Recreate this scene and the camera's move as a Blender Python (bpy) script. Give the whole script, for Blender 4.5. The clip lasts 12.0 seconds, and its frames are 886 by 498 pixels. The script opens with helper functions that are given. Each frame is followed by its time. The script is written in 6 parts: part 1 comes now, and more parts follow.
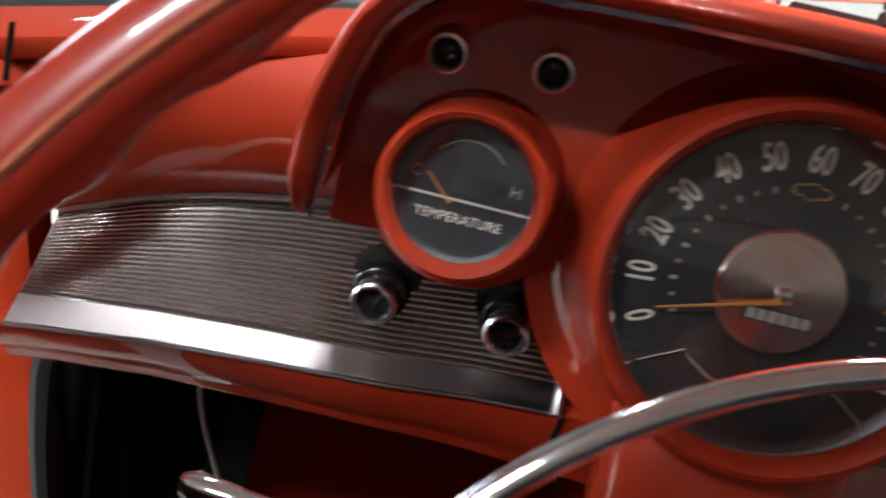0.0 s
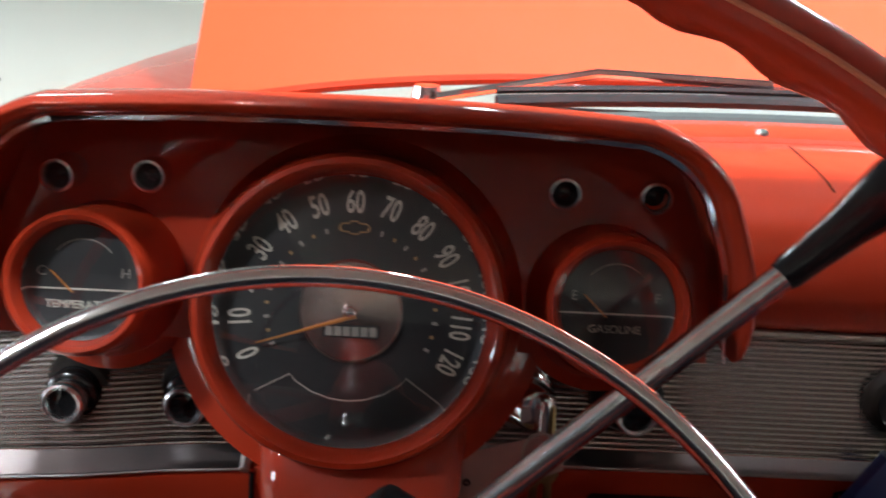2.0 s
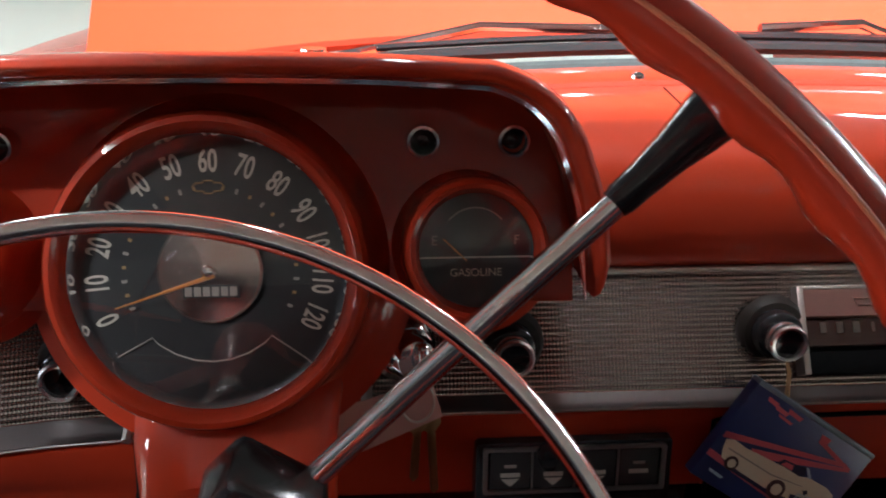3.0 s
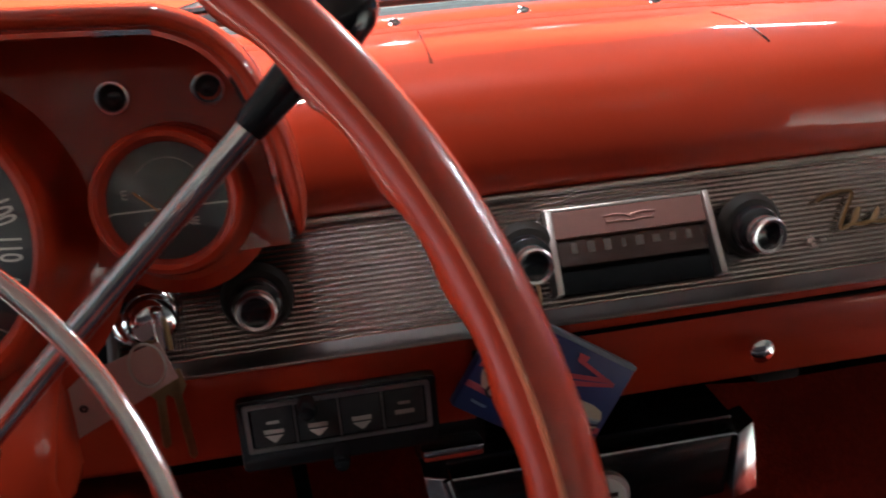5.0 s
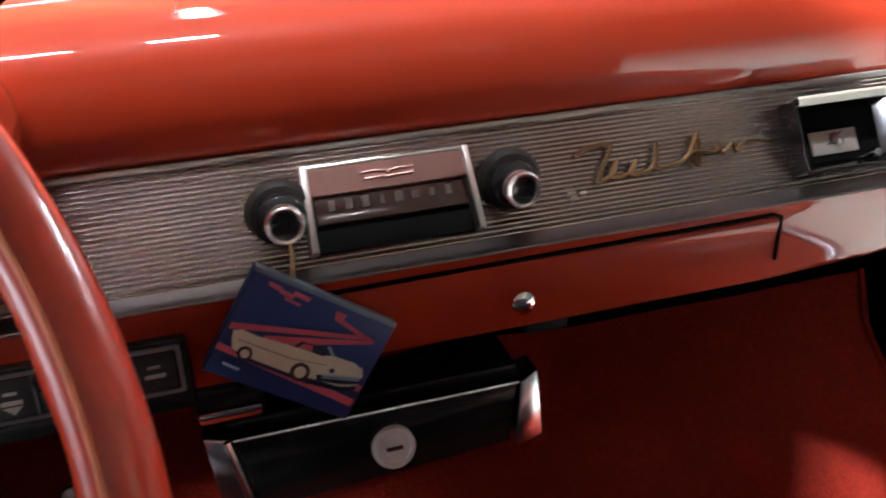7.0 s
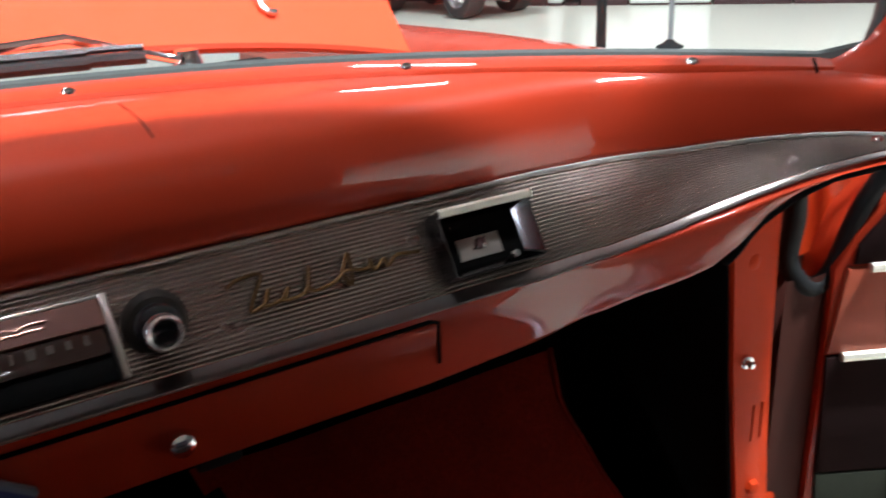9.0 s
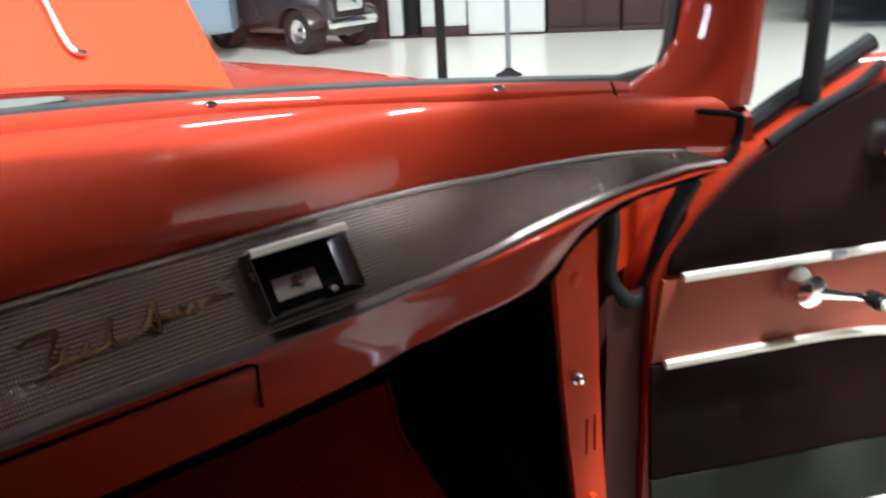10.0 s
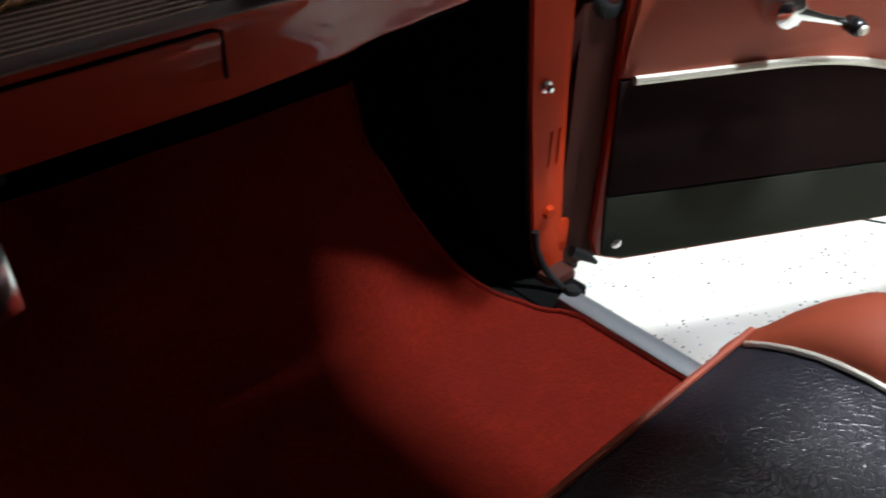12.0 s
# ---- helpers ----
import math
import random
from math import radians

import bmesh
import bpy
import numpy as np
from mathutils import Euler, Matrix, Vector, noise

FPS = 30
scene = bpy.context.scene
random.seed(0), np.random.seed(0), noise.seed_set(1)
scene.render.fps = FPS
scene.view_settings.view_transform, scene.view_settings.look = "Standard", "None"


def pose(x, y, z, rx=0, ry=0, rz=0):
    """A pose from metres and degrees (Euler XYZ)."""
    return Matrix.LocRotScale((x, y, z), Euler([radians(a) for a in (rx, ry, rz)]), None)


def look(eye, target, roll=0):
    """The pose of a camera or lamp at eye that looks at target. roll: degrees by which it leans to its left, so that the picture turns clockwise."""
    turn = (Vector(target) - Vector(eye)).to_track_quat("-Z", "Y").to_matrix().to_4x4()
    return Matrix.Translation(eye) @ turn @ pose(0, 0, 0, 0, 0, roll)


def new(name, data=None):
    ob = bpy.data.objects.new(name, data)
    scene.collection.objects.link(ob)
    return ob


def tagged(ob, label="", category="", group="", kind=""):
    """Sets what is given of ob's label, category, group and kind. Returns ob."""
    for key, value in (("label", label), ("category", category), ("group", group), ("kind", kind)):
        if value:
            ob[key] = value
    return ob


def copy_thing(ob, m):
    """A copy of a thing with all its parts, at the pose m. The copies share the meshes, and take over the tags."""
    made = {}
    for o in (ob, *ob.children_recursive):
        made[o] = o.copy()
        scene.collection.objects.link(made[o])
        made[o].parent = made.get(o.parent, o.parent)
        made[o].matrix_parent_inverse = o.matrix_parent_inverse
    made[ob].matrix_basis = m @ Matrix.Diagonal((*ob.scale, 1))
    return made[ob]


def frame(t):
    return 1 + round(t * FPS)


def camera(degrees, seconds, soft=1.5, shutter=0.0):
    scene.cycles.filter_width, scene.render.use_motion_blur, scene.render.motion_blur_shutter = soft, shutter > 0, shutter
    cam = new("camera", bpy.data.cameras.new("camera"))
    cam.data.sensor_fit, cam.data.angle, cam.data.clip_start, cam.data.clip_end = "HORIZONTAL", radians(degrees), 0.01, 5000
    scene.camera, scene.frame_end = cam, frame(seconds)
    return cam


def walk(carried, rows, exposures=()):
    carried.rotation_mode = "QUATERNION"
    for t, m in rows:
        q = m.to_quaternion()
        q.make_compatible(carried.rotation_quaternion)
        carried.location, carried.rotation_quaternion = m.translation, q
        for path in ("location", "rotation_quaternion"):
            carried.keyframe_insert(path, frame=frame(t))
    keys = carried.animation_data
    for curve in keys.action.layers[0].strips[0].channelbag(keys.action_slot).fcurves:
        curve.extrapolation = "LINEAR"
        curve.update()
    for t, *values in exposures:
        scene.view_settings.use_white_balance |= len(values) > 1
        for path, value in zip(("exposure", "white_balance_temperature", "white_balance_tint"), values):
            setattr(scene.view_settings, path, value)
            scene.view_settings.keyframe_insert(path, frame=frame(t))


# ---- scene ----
cam = camera(53.1, 12.0, soft=1.8, shutter=0.5)
PATH = [
    (0, (-0.1184, -0.3609, 0.2988), (-0.253, 1.263, -0.678), 11.82),
    (0.2, (-0.0907, -0.3689, 0.3027), (-0.222, 1.282, -0.629), 10.98),
    (0.5, (-0.0563, -0.3922, 0.2980), (-0.155, 1.306, -0.502), 7.92),
    (1, (-0.008, -0.424, 0.316), (-0.159, 1.439, -0.397), 3.3),
    (1.5, (0.022, -0.441, 0.317), (-0.088, 1.429, -0.383), 2.5),
    (2, (0.042, -0.451, 0.31), (0.067, 1.426, -0.381), 3.0),
    (2.5, (0.067, -0.452, 0.3), (0.177, 1.413, -0.416), 1.9),
    (2.7, (0.076, -0.454, 0.3), (0.206, 1.404, -0.429), 1.4),
    (4.3, (0.175, -0.475, 0.284), (0.297, 1.37, -0.478), -4.0),
    (4.5, (0.188, -0.476, 0.279), (0.354, 1.366, -0.482), -4.3),
    (5, (0.218, -0.479, 0.266), (0.491, 1.35, -0.495), -4.2),
    (5.5, (0.241, -0.484, 0.258), (0.553, 1.33, -0.526), -4.3),
    (6, (0.264, -0.488, 0.252), (0.575, 1.302, -0.585), -3.8),
    (6.5, (0.29, -0.49, 0.254), (0.664, 1.269, -0.622), -3.1),
    (6.7, (0.299, -0.49, 0.257), (0.721, 1.255, -0.625), -2.7),
    (8.3, (0.361, -0.508, 0.282), (1.127, 1.164, -0.504), -2.7),
    (8.5, (0.375, -0.513, 0.283), (1.191, 1.145, -0.482), -2.7),
    (9, (0.407, -0.525, 0.295), (1.355, 1.076, -0.439), -2.7),
    (9.5, (0.435, -0.538, 0.298), (1.517, 0.993, -0.399), -2.7),
    (9.9, (0.441, -0.534, 0.299), (1.632, 0.916, -0.396), -2.6),
    (10, (0.441, -0.54, 0.292), (1.657, 0.894, -0.39), -3.1),
    (10.5, (0.453, -0.554, 0.274), (1.762, 0.713, -0.553), -3.9),
    (11, (0.446, -0.551, 0.244), (1.732, 0.582, -0.786), -2.2),
    (11.5, (0.439, -0.543, 0.238), (1.676, 0.564, -0.876), -0.5),
    (12, (0.416, -0.526, 0.225), (1.558, 0.642, -0.928), 1.7),
]
EXPOSURES = [(0, 0.1), (2.7, 0.2), (4.5, 0.43), (5.2, 0.52), (6.2, 0.88), (6.8, 0.9), (8.4, 0.34), (9, -0.16), (9.5, -0.28), (10.3, -0.3), (11.2, -0.88), (12, -1.0)]
walk(cam, [(t, look(eye, target, roll)) for t, eye, target, roll in PATH], EXPOSURES)


# ---- light and world ----
world = bpy.data.worlds.new("world")
world.use_nodes = True
world.node_tree.nodes["Background"].inputs[0].default_value = (0.80, 0.90, 1.0, 1)
world.node_tree.nodes["Background"].inputs[1].default_value = 0.12
scene.world = world


def area_lamp(name, eye, target, sx, sy, watts, colour):
    data = bpy.data.lights.new(name, "AREA")
    data.shape, data.size, data.size_y, data.energy, data.color = "RECTANGLE", sx, sy, watts, colour
    ob = new(name, data)
    ob.matrix_world = look(eye, target)
    return ob


# ---- materials ----
def mat(name, colour, rough=0.5, metal=0.0, coat=0.0, grain=0.0, grain_scale=200.0, bump=0.0, bump_scale=400.0,
        stain=0.0, stain_scale=8.0, rough_var=0.1, spec=0.5, sheen=0.0):
    """Principled surface with colour grain, larger stains, varied gloss and fine relief."""
    m = bpy.data.materials.new(name)
    m.use_nodes = True
    nt = m.node_tree
    b = nt.nodes["Principled BSDF"]
    b.inputs["Metallic"].default_value = metal
    b.inputs["Specular IOR Level"].default_value = spec
    b.inputs["Coat Weight"].default_value = coat
    b.inputs["Coat Roughness"].default_value = 0.025
    b.inputs["Sheen Weight"].default_value = sheen
    co = nt.nodes.new("ShaderNodeTexCoord")
    src = co.outputs["Object"]

    def noise_of(scale, detail=4.0):
        n = nt.nodes.new("ShaderNodeTexNoise")
        n.inputs["Scale"].default_value, n.inputs["Detail"].default_value = scale, detail
        nt.links.new(src, n.inputs["Vector"])
        return n.outputs["Fac"]

    def mixc(fac, a, c):
        n = nt.nodes.new("ShaderNodeMix")
        n.data_type = "RGBA"
        nt.links.new(fac, n.inputs[0])
        for sock, v in ((n.inputs[6], a), (n.inputs[7], c)):
            if isinstance(v, tuple):
                sock.default_value = v
            else:
                nt.links.new(v, sock)
        return n.outputs[2]

    col = (*colour, 1)
    if grain:
        f = noise_of(grain_scale)
        col = mixc(f, tuple(c * (1 - grain) for c in colour) + (1,), tuple(min(1, c * (1 + grain)) for c in colour) + (1,))
    if stain:
        f = noise_of(stain_scale, 6.0)
        dark = tuple(c * (1 - stain) for c in colour) + (1,)
        col = mixc(f, dark, col)
    if isinstance(col, tuple):
        b.inputs["Base Color"].default_value = col
    else:
        nt.links.new(col, b.inputs["Base Color"])
    r = nt.nodes.new("ShaderNodeMapRange")
    r.inputs["To Min"].default_value, r.inputs["To Max"].default_value = rough * (1 - rough_var), min(1, rough * (1 + rough_var))
    nt.links.new(noise_of(22.0, 5.0), r.inputs["Value"])
    nt.links.new(r.outputs[0], b.inputs["Roughness"])
    if bump:
        n = nt.nodes.new("ShaderNodeBump")
        n.inputs["Strength"].default_value, n.inputs["Distance"].default_value = bump, 0.002
        nt.links.new(noise_of(bump_scale, 6.0), n.inputs["Height"])
        nt.links.new(n.outputs[0], b.inputs["Normal"])
    return m


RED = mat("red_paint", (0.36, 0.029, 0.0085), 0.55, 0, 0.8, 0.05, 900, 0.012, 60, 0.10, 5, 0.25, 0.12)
# Pillar and jamb red: brighter than RED and without its clear coat.
RED_SATIN = mat("brighter_satin_red", (0.60, 0.050, 0.011), 0.5, 0, 0.0, 0.06, 700, 0.05, 90, 0.25, 18, 0.2, 0.06)
# Jamb recess and foot: darker and browner than the pillar's red.
JAMB_BROWN = mat("dull_brown_red_jamb", (0.075, 0.019, 0.013), 0.7, 0, 0.0, 0.12, 300, 0.06, 120, 0.3, 14, 0.1, 0.2)
# The car's red again, brightened in colour for the strongly lit bonnet.
BONNET_LIT = mat("lit_bonnet_red", (0.60, 0.056, 0.016), 0.62, 0, 0.0, 0.03, 600, 0.0, 60, 0.05, 3, 0.1, 0.15)
ENDCAP = mat("bright_plated_end", (0.90, 0.91, 0.94), 0.20, 1.0, 0, 0.04, 200, 0.02, 300, 0.05, 40)
BADGE = mat("brushed_badge", (0.92, 0.88, 0.86), 0.46, 0.6, 0, 0.12, 500, 0.06, 700)
SATIN = mat("satin_plated_ring", (0.80, 0.79, 0.80), 0.26, 1.0, 0, 0.08, 300, 0.03, 600, 0.15, 60)
MOULD = mat("dull_steel_moulding", (0.27, 0.235, 0.23), 0.33, 1.0, 0, 0.08, 400, 0.03, 700, 0.15, 18, 0.3)
RED_BODY = mat("orange_red_body_paint", (0.74, 0.075, 0.016), 0.40, 0, 0.25, 0.04, 900, 0.0, 60, 0.06, 3)
RED_WHEEL = mat("red_wheel_plastic", (0.47, 0.031, 0.008), 0.30, 0, 1.0, 0.06, 60, 0.006, 150, 0.12, 14)
SEAM = mat("pale_seam", (0.56, 0.15, 0.07), 0.35, 0, 0.3, 0.1, 100)
CHROME = mat("chrome", (0.88, 0.88, 0.90), 0.09, 1.0, 0, 0.03, 80, 0.02, 300, 0.10, 30, 0.5)
STEEL = mat("brushed_steel", (0.50, 0.46, 0.43), 0.36, 1.0, 0, 0.10, 500, 0.05, 900, 0.15, 20, 0.3)
RIB = mat("ribbed_aluminium", (0.60, 0.52, 0.49), 0.24, 1.0, 0, 0.10, 400, 0.015, 900, 0.2, 12, 0.3)


def cross_cuts(m, period, depth):
    """Fine dark cuts across the ribs, as in an engine-turned trim sheet."""
    nt = m.node_tree
    b = next(n for n in nt.nodes if n.type == "BSDF_PRINCIPLED")
    tc = nt.nodes.new("ShaderNodeTexCoord")
    w = nt.nodes.new("ShaderNodeTexWave")
    w.bands_direction = "X"
    w.inputs["Scale"].default_value = 0.3142 / period
    nt.links.new(tc.outputs["Object"], w.inputs["Vector"])
    r = nt.nodes.new("ShaderNodeMapRange")
    r.inputs["To Min"].default_value = 1.0 - depth
    nt.links.new(w.outputs["Fac"], r.inputs["Value"])
    mul = nt.nodes.new("ShaderNodeVectorMath")
    mul.operation = "SCALE"
    nt.links.new(b.inputs["Base Color"].links[0].from_socket, mul.inputs[0])
    nt.links.new(r.outputs["Result"], mul.inputs["Scale"])
    nt.links.new(mul.outputs["Vector"], b.inputs["Base Color"])


cross_cuts(RIB, 0.0025, 0.62)

ALU = mat("satin_aluminium_trim", (0.72, 0.70, 0.60), 0.38, 0.4, 0, 0.05, 300, 0.04, 600, 0.1, 30)
BLACK = mat("black_plastic", (0.010, 0.010, 0.011), 0.16, 0, 0.0, 0.2, 300, 0.008, 400)
BAKELITE = mat("brown_black_bakelite", (0.014, 0.010, 0.008), 0.55, 0, 0, 0.2, 200, 0.05, 400, 0, 8, 0.1, 0.2)
RUBBER = mat("black_rubber", (0.011, 0.012, 0.013), 0.6, 0, 0, 0.3, 200, 0.15, 500, 0, 8, 0.1, 0.2)
SEALRUB = mat("grey_rubber_seal", (0.032, 0.040, 0.038), 0.55, 0, 0, 0.3, 150, 0.1, 400)
DIAL = mat("dial_black", (0.014, 0.014, 0.015), 0.5, 0, 0, 0.3, 300)
INK = mat("cream_ink", (0.50, 0.46, 0.39), 0.6, 0, 0, 0.08, 500)
CLOCKFACE = mat("aged_grey_dial", (0.28, 0.25, 0.23), 0.5, 0, 0, 0.08, 200, 0, 1, 0.15, 60)
INKDIM = mat("faded_ink", (0.30, 0.27, 0.24), 0.6, 0, 0, 0.08, 500)
GILT = mat("gilt_ink", (0.34, 0.20, 0.075), 0.5, 0, 0, 0.1, 300)
NEEDLE = mat("orange_needle", (0.48, 0.17, 0.03), 0.45)
GOLD = mat("gold_trim", (0.075, 0.040, 0.017), 0.5, 1.0, 0, 0.1, 200)
FACEPLATE = mat("brushed_pink_plate", (0.29, 0.155, 0.135), 0.34, 0.8, 0, 0.08, 300, 0.03, 500, 0.15, 40)
HUBPLATE = mat("polished_dial_boss", (0.74, 0.58, 0.54), 0.20, 1.0, 0, 0.06, 90, 0.10, 120, 0.2, 40)
CARPET = mat("red_carpet", (0.185, 0.0125, 0.0060), 0.95, 0, 0, 0.60, 170, 1.0, 300, 0.5, 22, 0.05, 0.04, 0.05)
BLACKIN = mat("near_black", (0.005, 0.005, 0.005), 0.9, 0, 0, 0.3, 100, 0.1, 300, 0, 8, 0.05, 0.05)
CLOTH = mat("dark_brown_cloth", (0.021, 0.0095, 0.0095), 0.92, 0, 0, 0.5, 350, 0.6, 700, 0.25, 10, 0.05, 0.06)
VINYLRED = mat("coral_vinyl", (0.40, 0.075, 0.035), 0.48, 0, 0, 0.06, 400, 0.12, 1400, 0.1, 9)
SCUFF = mat("grey_green_scuff_panel", (0.034, 0.040, 0.029), 0.85, 0, 0, 0.25, 300, 0.3, 600, 0.2, 7, 0.1, 0.15)
GREY = mat("grey_metal", (0.30, 0.32, 0.34), 0.4, 0.6, 0, 0.1, 200, 0.05, 300, 0.1, 12)
PAPER = mat("pinkish_paper", (0.52, 0.33, 0.30), 0.8, 0, 0, 0.06, 150, 0.05, 200, 0.12, 30)
BLUE = mat("printed_blue", (0.02, 0.037, 0.15), 0.35, 0, 0, 0.1, 120, 0, 1, 0.2, 25)
PINK = mat("printed_pink", (0.55, 0.09, 0.12), 0.35)
CREAM = mat("printed_cream", (0.62, 0.55, 0.42), 0.4, 0, 0, 0.06, 80)
PALEBLUE = mat("printed_pale_blue", (0.30, 0.42, 0.52), 0.4)
EDGEBLUE = mat("faded_blue_edge", (0.13, 0.18, 0.23), 0.5)
DARKBLUE = mat("printed_dark_blue", (0.012, 0.014, 0.05), 0.35)
BRASS = mat("worn_brass", (0.35, 0.24, 0.12), 0.4, 1.0, 0, 0.2, 200)
STRING = mat("tan_string", (0.35, 0.24, 0.13), 0.9)
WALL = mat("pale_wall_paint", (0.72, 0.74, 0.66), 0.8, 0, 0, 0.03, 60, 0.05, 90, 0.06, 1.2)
# Unseen south, east and west walls, darkened to weaken their reflections in the car.
UNSEEN_WALL = mat("unseen_wall_dark", (0.22, 0.21, 0.20), 0.8, 0, 0, 0.05, 60, 0.05, 90, 0.1, 1.2)
CEIL = mat("dark_ceiling", (0.10, 0.10, 0.10), 0.9, 0, 0, 0.04, 30)
WHITE = mat("white_enamel", (0.78, 0.80, 0.78), 0.4, 0, 0, 0.03, 20)
DARK = mat("dark_maroon_panel", (0.05, 0.018, 0.02), 0.5, 0, 0, 0.2, 10)
DARKCAR = mat("dark_grey_car_paint", (0.05, 0.035, 0.035), 0.25, 0, 0.8, 0.1, 20)
BLUECAR = mat("blue_car_paint", (0.02, 0.16, 0.42), 0.2, 0, 0.9, 0.05, 20)
TYRE = mat("tyre_rubber", (0.02, 0.02, 0.02), 0.8, 0, 0, 0.2, 60)
ROOFLIN = mat("grey_headlining", (0.30, 0.28, 0.26), 0.9, 0, 0, 0.06, 200, 0.1, 300)


def embossed_vinyl():
    m = mat("embossed_black_vinyl", (0.017, 0.017, 0.024), 0.36, 0, 0, 0.2, 300)
    nt = m.node_tree
    co = nt.nodes.new("ShaderNodeTexCoord")
    nz = nt.nodes.new("ShaderNodeTexNoise")
    nz.inputs["Scale"].default_value = 22.0
    mixv = nt.nodes.new("ShaderNodeMix")
    mixv.data_type = "RGBA"
    mixv.inputs[0].default_value = 0.035
    vo = nt.nodes.new("ShaderNodeTexVoronoi")
    vo.feature = "DISTANCE_TO_EDGE"
    vo.inputs["Scale"].default_value = 185.0
    nt.links.new(co.outputs["Object"], nz.inputs["Vector"])
    nt.links.new(co.outputs["Object"], mixv.inputs[6])
    nt.links.new(nz.outputs["Color"], mixv.inputs[7])
    nt.links.new(mixv.outputs[2], vo.inputs["Vector"])
    ramp = nt.nodes.new("ShaderNodeMapRange")
    ramp.inputs["From Max"].default_value = 0.11
    nt.links.new(vo.outputs["Distance"], ramp.inputs["Value"])
    bp = nt.nodes.new("ShaderNodeBump")
    bp.invert = True
    bp.inputs["Strength"].default_value, bp.inputs["Distance"].default_value = 0.36, 0.0015
    nt.links.new(ramp.outputs[0], bp.inputs["Height"])
    nt.links.new(bp.outputs[0], nt.nodes["Principled BSDF"].inputs["Normal"])
    return m


def speckled_floor():
    m = mat("speckled_vinyl_tile", (0.74, 0.74, 0.64), 0.22, 0, 0, 0.03, 12, 0.02, 200, 0.06, 0.8)
    nt = m.node_tree
    b = nt.nodes["Principled BSDF"]
    link = b.inputs["Base Color"].links[0].from_socket
    co = nt.nodes.new("ShaderNodeTexCoord")
    mp = nt.nodes.new("ShaderNodeMapping")
    mp.inputs["Scale"].default_value = (1.0, 1.9, 1.0)
    mp.inputs["Rotation"].default_value = (0, 0, 0.5)
    nt.links.new(co.outputs["Object"], mp.inputs["Vector"])
    cur = link
    for scale, colour, cut in ((70.0, (0.14, 0.16, 0.14, 1), 0.92), (115.0, (0.22, 0.20, 0.16, 1), 0.94), (90.0, (0.25, 0.36, 0.40, 1), 0.95)):
        vo = nt.nodes.new("ShaderNodeTexVoronoi")
        vo.inputs["Scale"].default_value = scale
        nt.links.new(mp.outputs[0], vo.inputs["Vector"])
        sep = nt.nodes.new("ShaderNodeSeparateColor")
        nt.links.new(vo.outputs["Color"], sep.inputs[0])
        gt = nt.nodes.new("ShaderNodeMath")
        gt.operation = "GREATER_THAN"
        gt.inputs[1].default_value = cut
        nt.links.new(sep.outputs[0], gt.inputs[0])
        near = nt.nodes.new("ShaderNodeMath")
        near.operation = "LESS_THAN"
        near.inputs[1].default_value = 0.33
        nt.links.new(vo.outputs["Distance"], near.inputs[0])
        both = nt.nodes.new("ShaderNodeMath")
        both.operation = "MULTIPLY"
        nt.links.new(gt.outputs[0], both.inputs[0])
        nt.links.new(near.outputs[0], both.inputs[1])
        mx = nt.nodes.new("ShaderNodeMix")
        mx.data_type = "RGBA"
        nt.links.new(both.outputs[0], mx.inputs[0])
        nt.links.new(cur, mx.inputs[6])
        mx.inputs[7].default_value = colour
        cur = mx.outputs[2]
    nt.links.new(cur, b.inputs["Base Color"])
    return m


def pane(name, gloss, tint=(1, 1, 1, 1)):
    m = bpy.data.materials.new(name)
    m.use_nodes = True
    nt = m.node_tree
    nt.nodes.remove(nt.nodes["Principled BSDF"])
    tr, gl, mx = nt.nodes.new("ShaderNodeBsdfTransparent"), nt.nodes.new("ShaderNodeBsdfGlossy"), nt.nodes.new("ShaderNodeMixShader")
    tr.inputs[0].default_value = tint
    gl.inputs["Roughness"].default_value = 0.03
    mx.inputs[0].default_value = gloss
    nt.links.new(tr.outputs[0], mx.inputs[1])
    nt.links.new(gl.outputs[0], mx.inputs[2])
    nt.links.new(mx.outputs[0], nt.nodes["Material Output"].inputs[0])
    return m


def glow(name, colour, strength):
    m = bpy.data.materials.new(name)
    m.use_nodes = True
    b = m.node_tree.nodes["Principled BSDF"]
    b.inputs["Base Color"].default_value = (0.8, 0.8, 0.8, 1)
    b.inputs["Emission Color"].default_value = (*colour, 1)
    b.inputs["Emission Strength"].default_value = strength
    return m


EMBOSS = embossed_vinyl()
TILE = speckled_floor()
GLASS = pane("window_glass", 0.03)
DIALGLASS = pane("dial_glass", 0.09)
TUBE = glow("fluorescent_tube", (0.92, 0.97, 1.0), 14.0)


# ---- mesh helpers ----
def group_of(name, label, category, m=None, kind="", group=""):
    ob = new(name)
    if m is not None:
        ob.matrix_basis = m
    return tagged(ob, label, category, group, kind)


def part(name, bm, material, parent=None, label="", smooth=True, m=None):
    if m is not None:
        bmesh.ops.transform(bm, matrix=m, verts=bm.verts)
    bmesh.ops.recalc_face_normals(bm, faces=bm.faces)
    me = bpy.data.meshes.new(name)
    bm.to_mesh(me)
    bm.free()
    me.materials.append(material)
    if smooth:
        me.shade_smooth()
        me.set_sharp_from_angle(angle=radians(38))
    ob = new(name, me)
    if parent is not None:
        ob.parent = parent
        ob.matrix_parent_inverse = parent.matrix_basis.inverted()
    if label:
        ob["label"] = label
    return ob


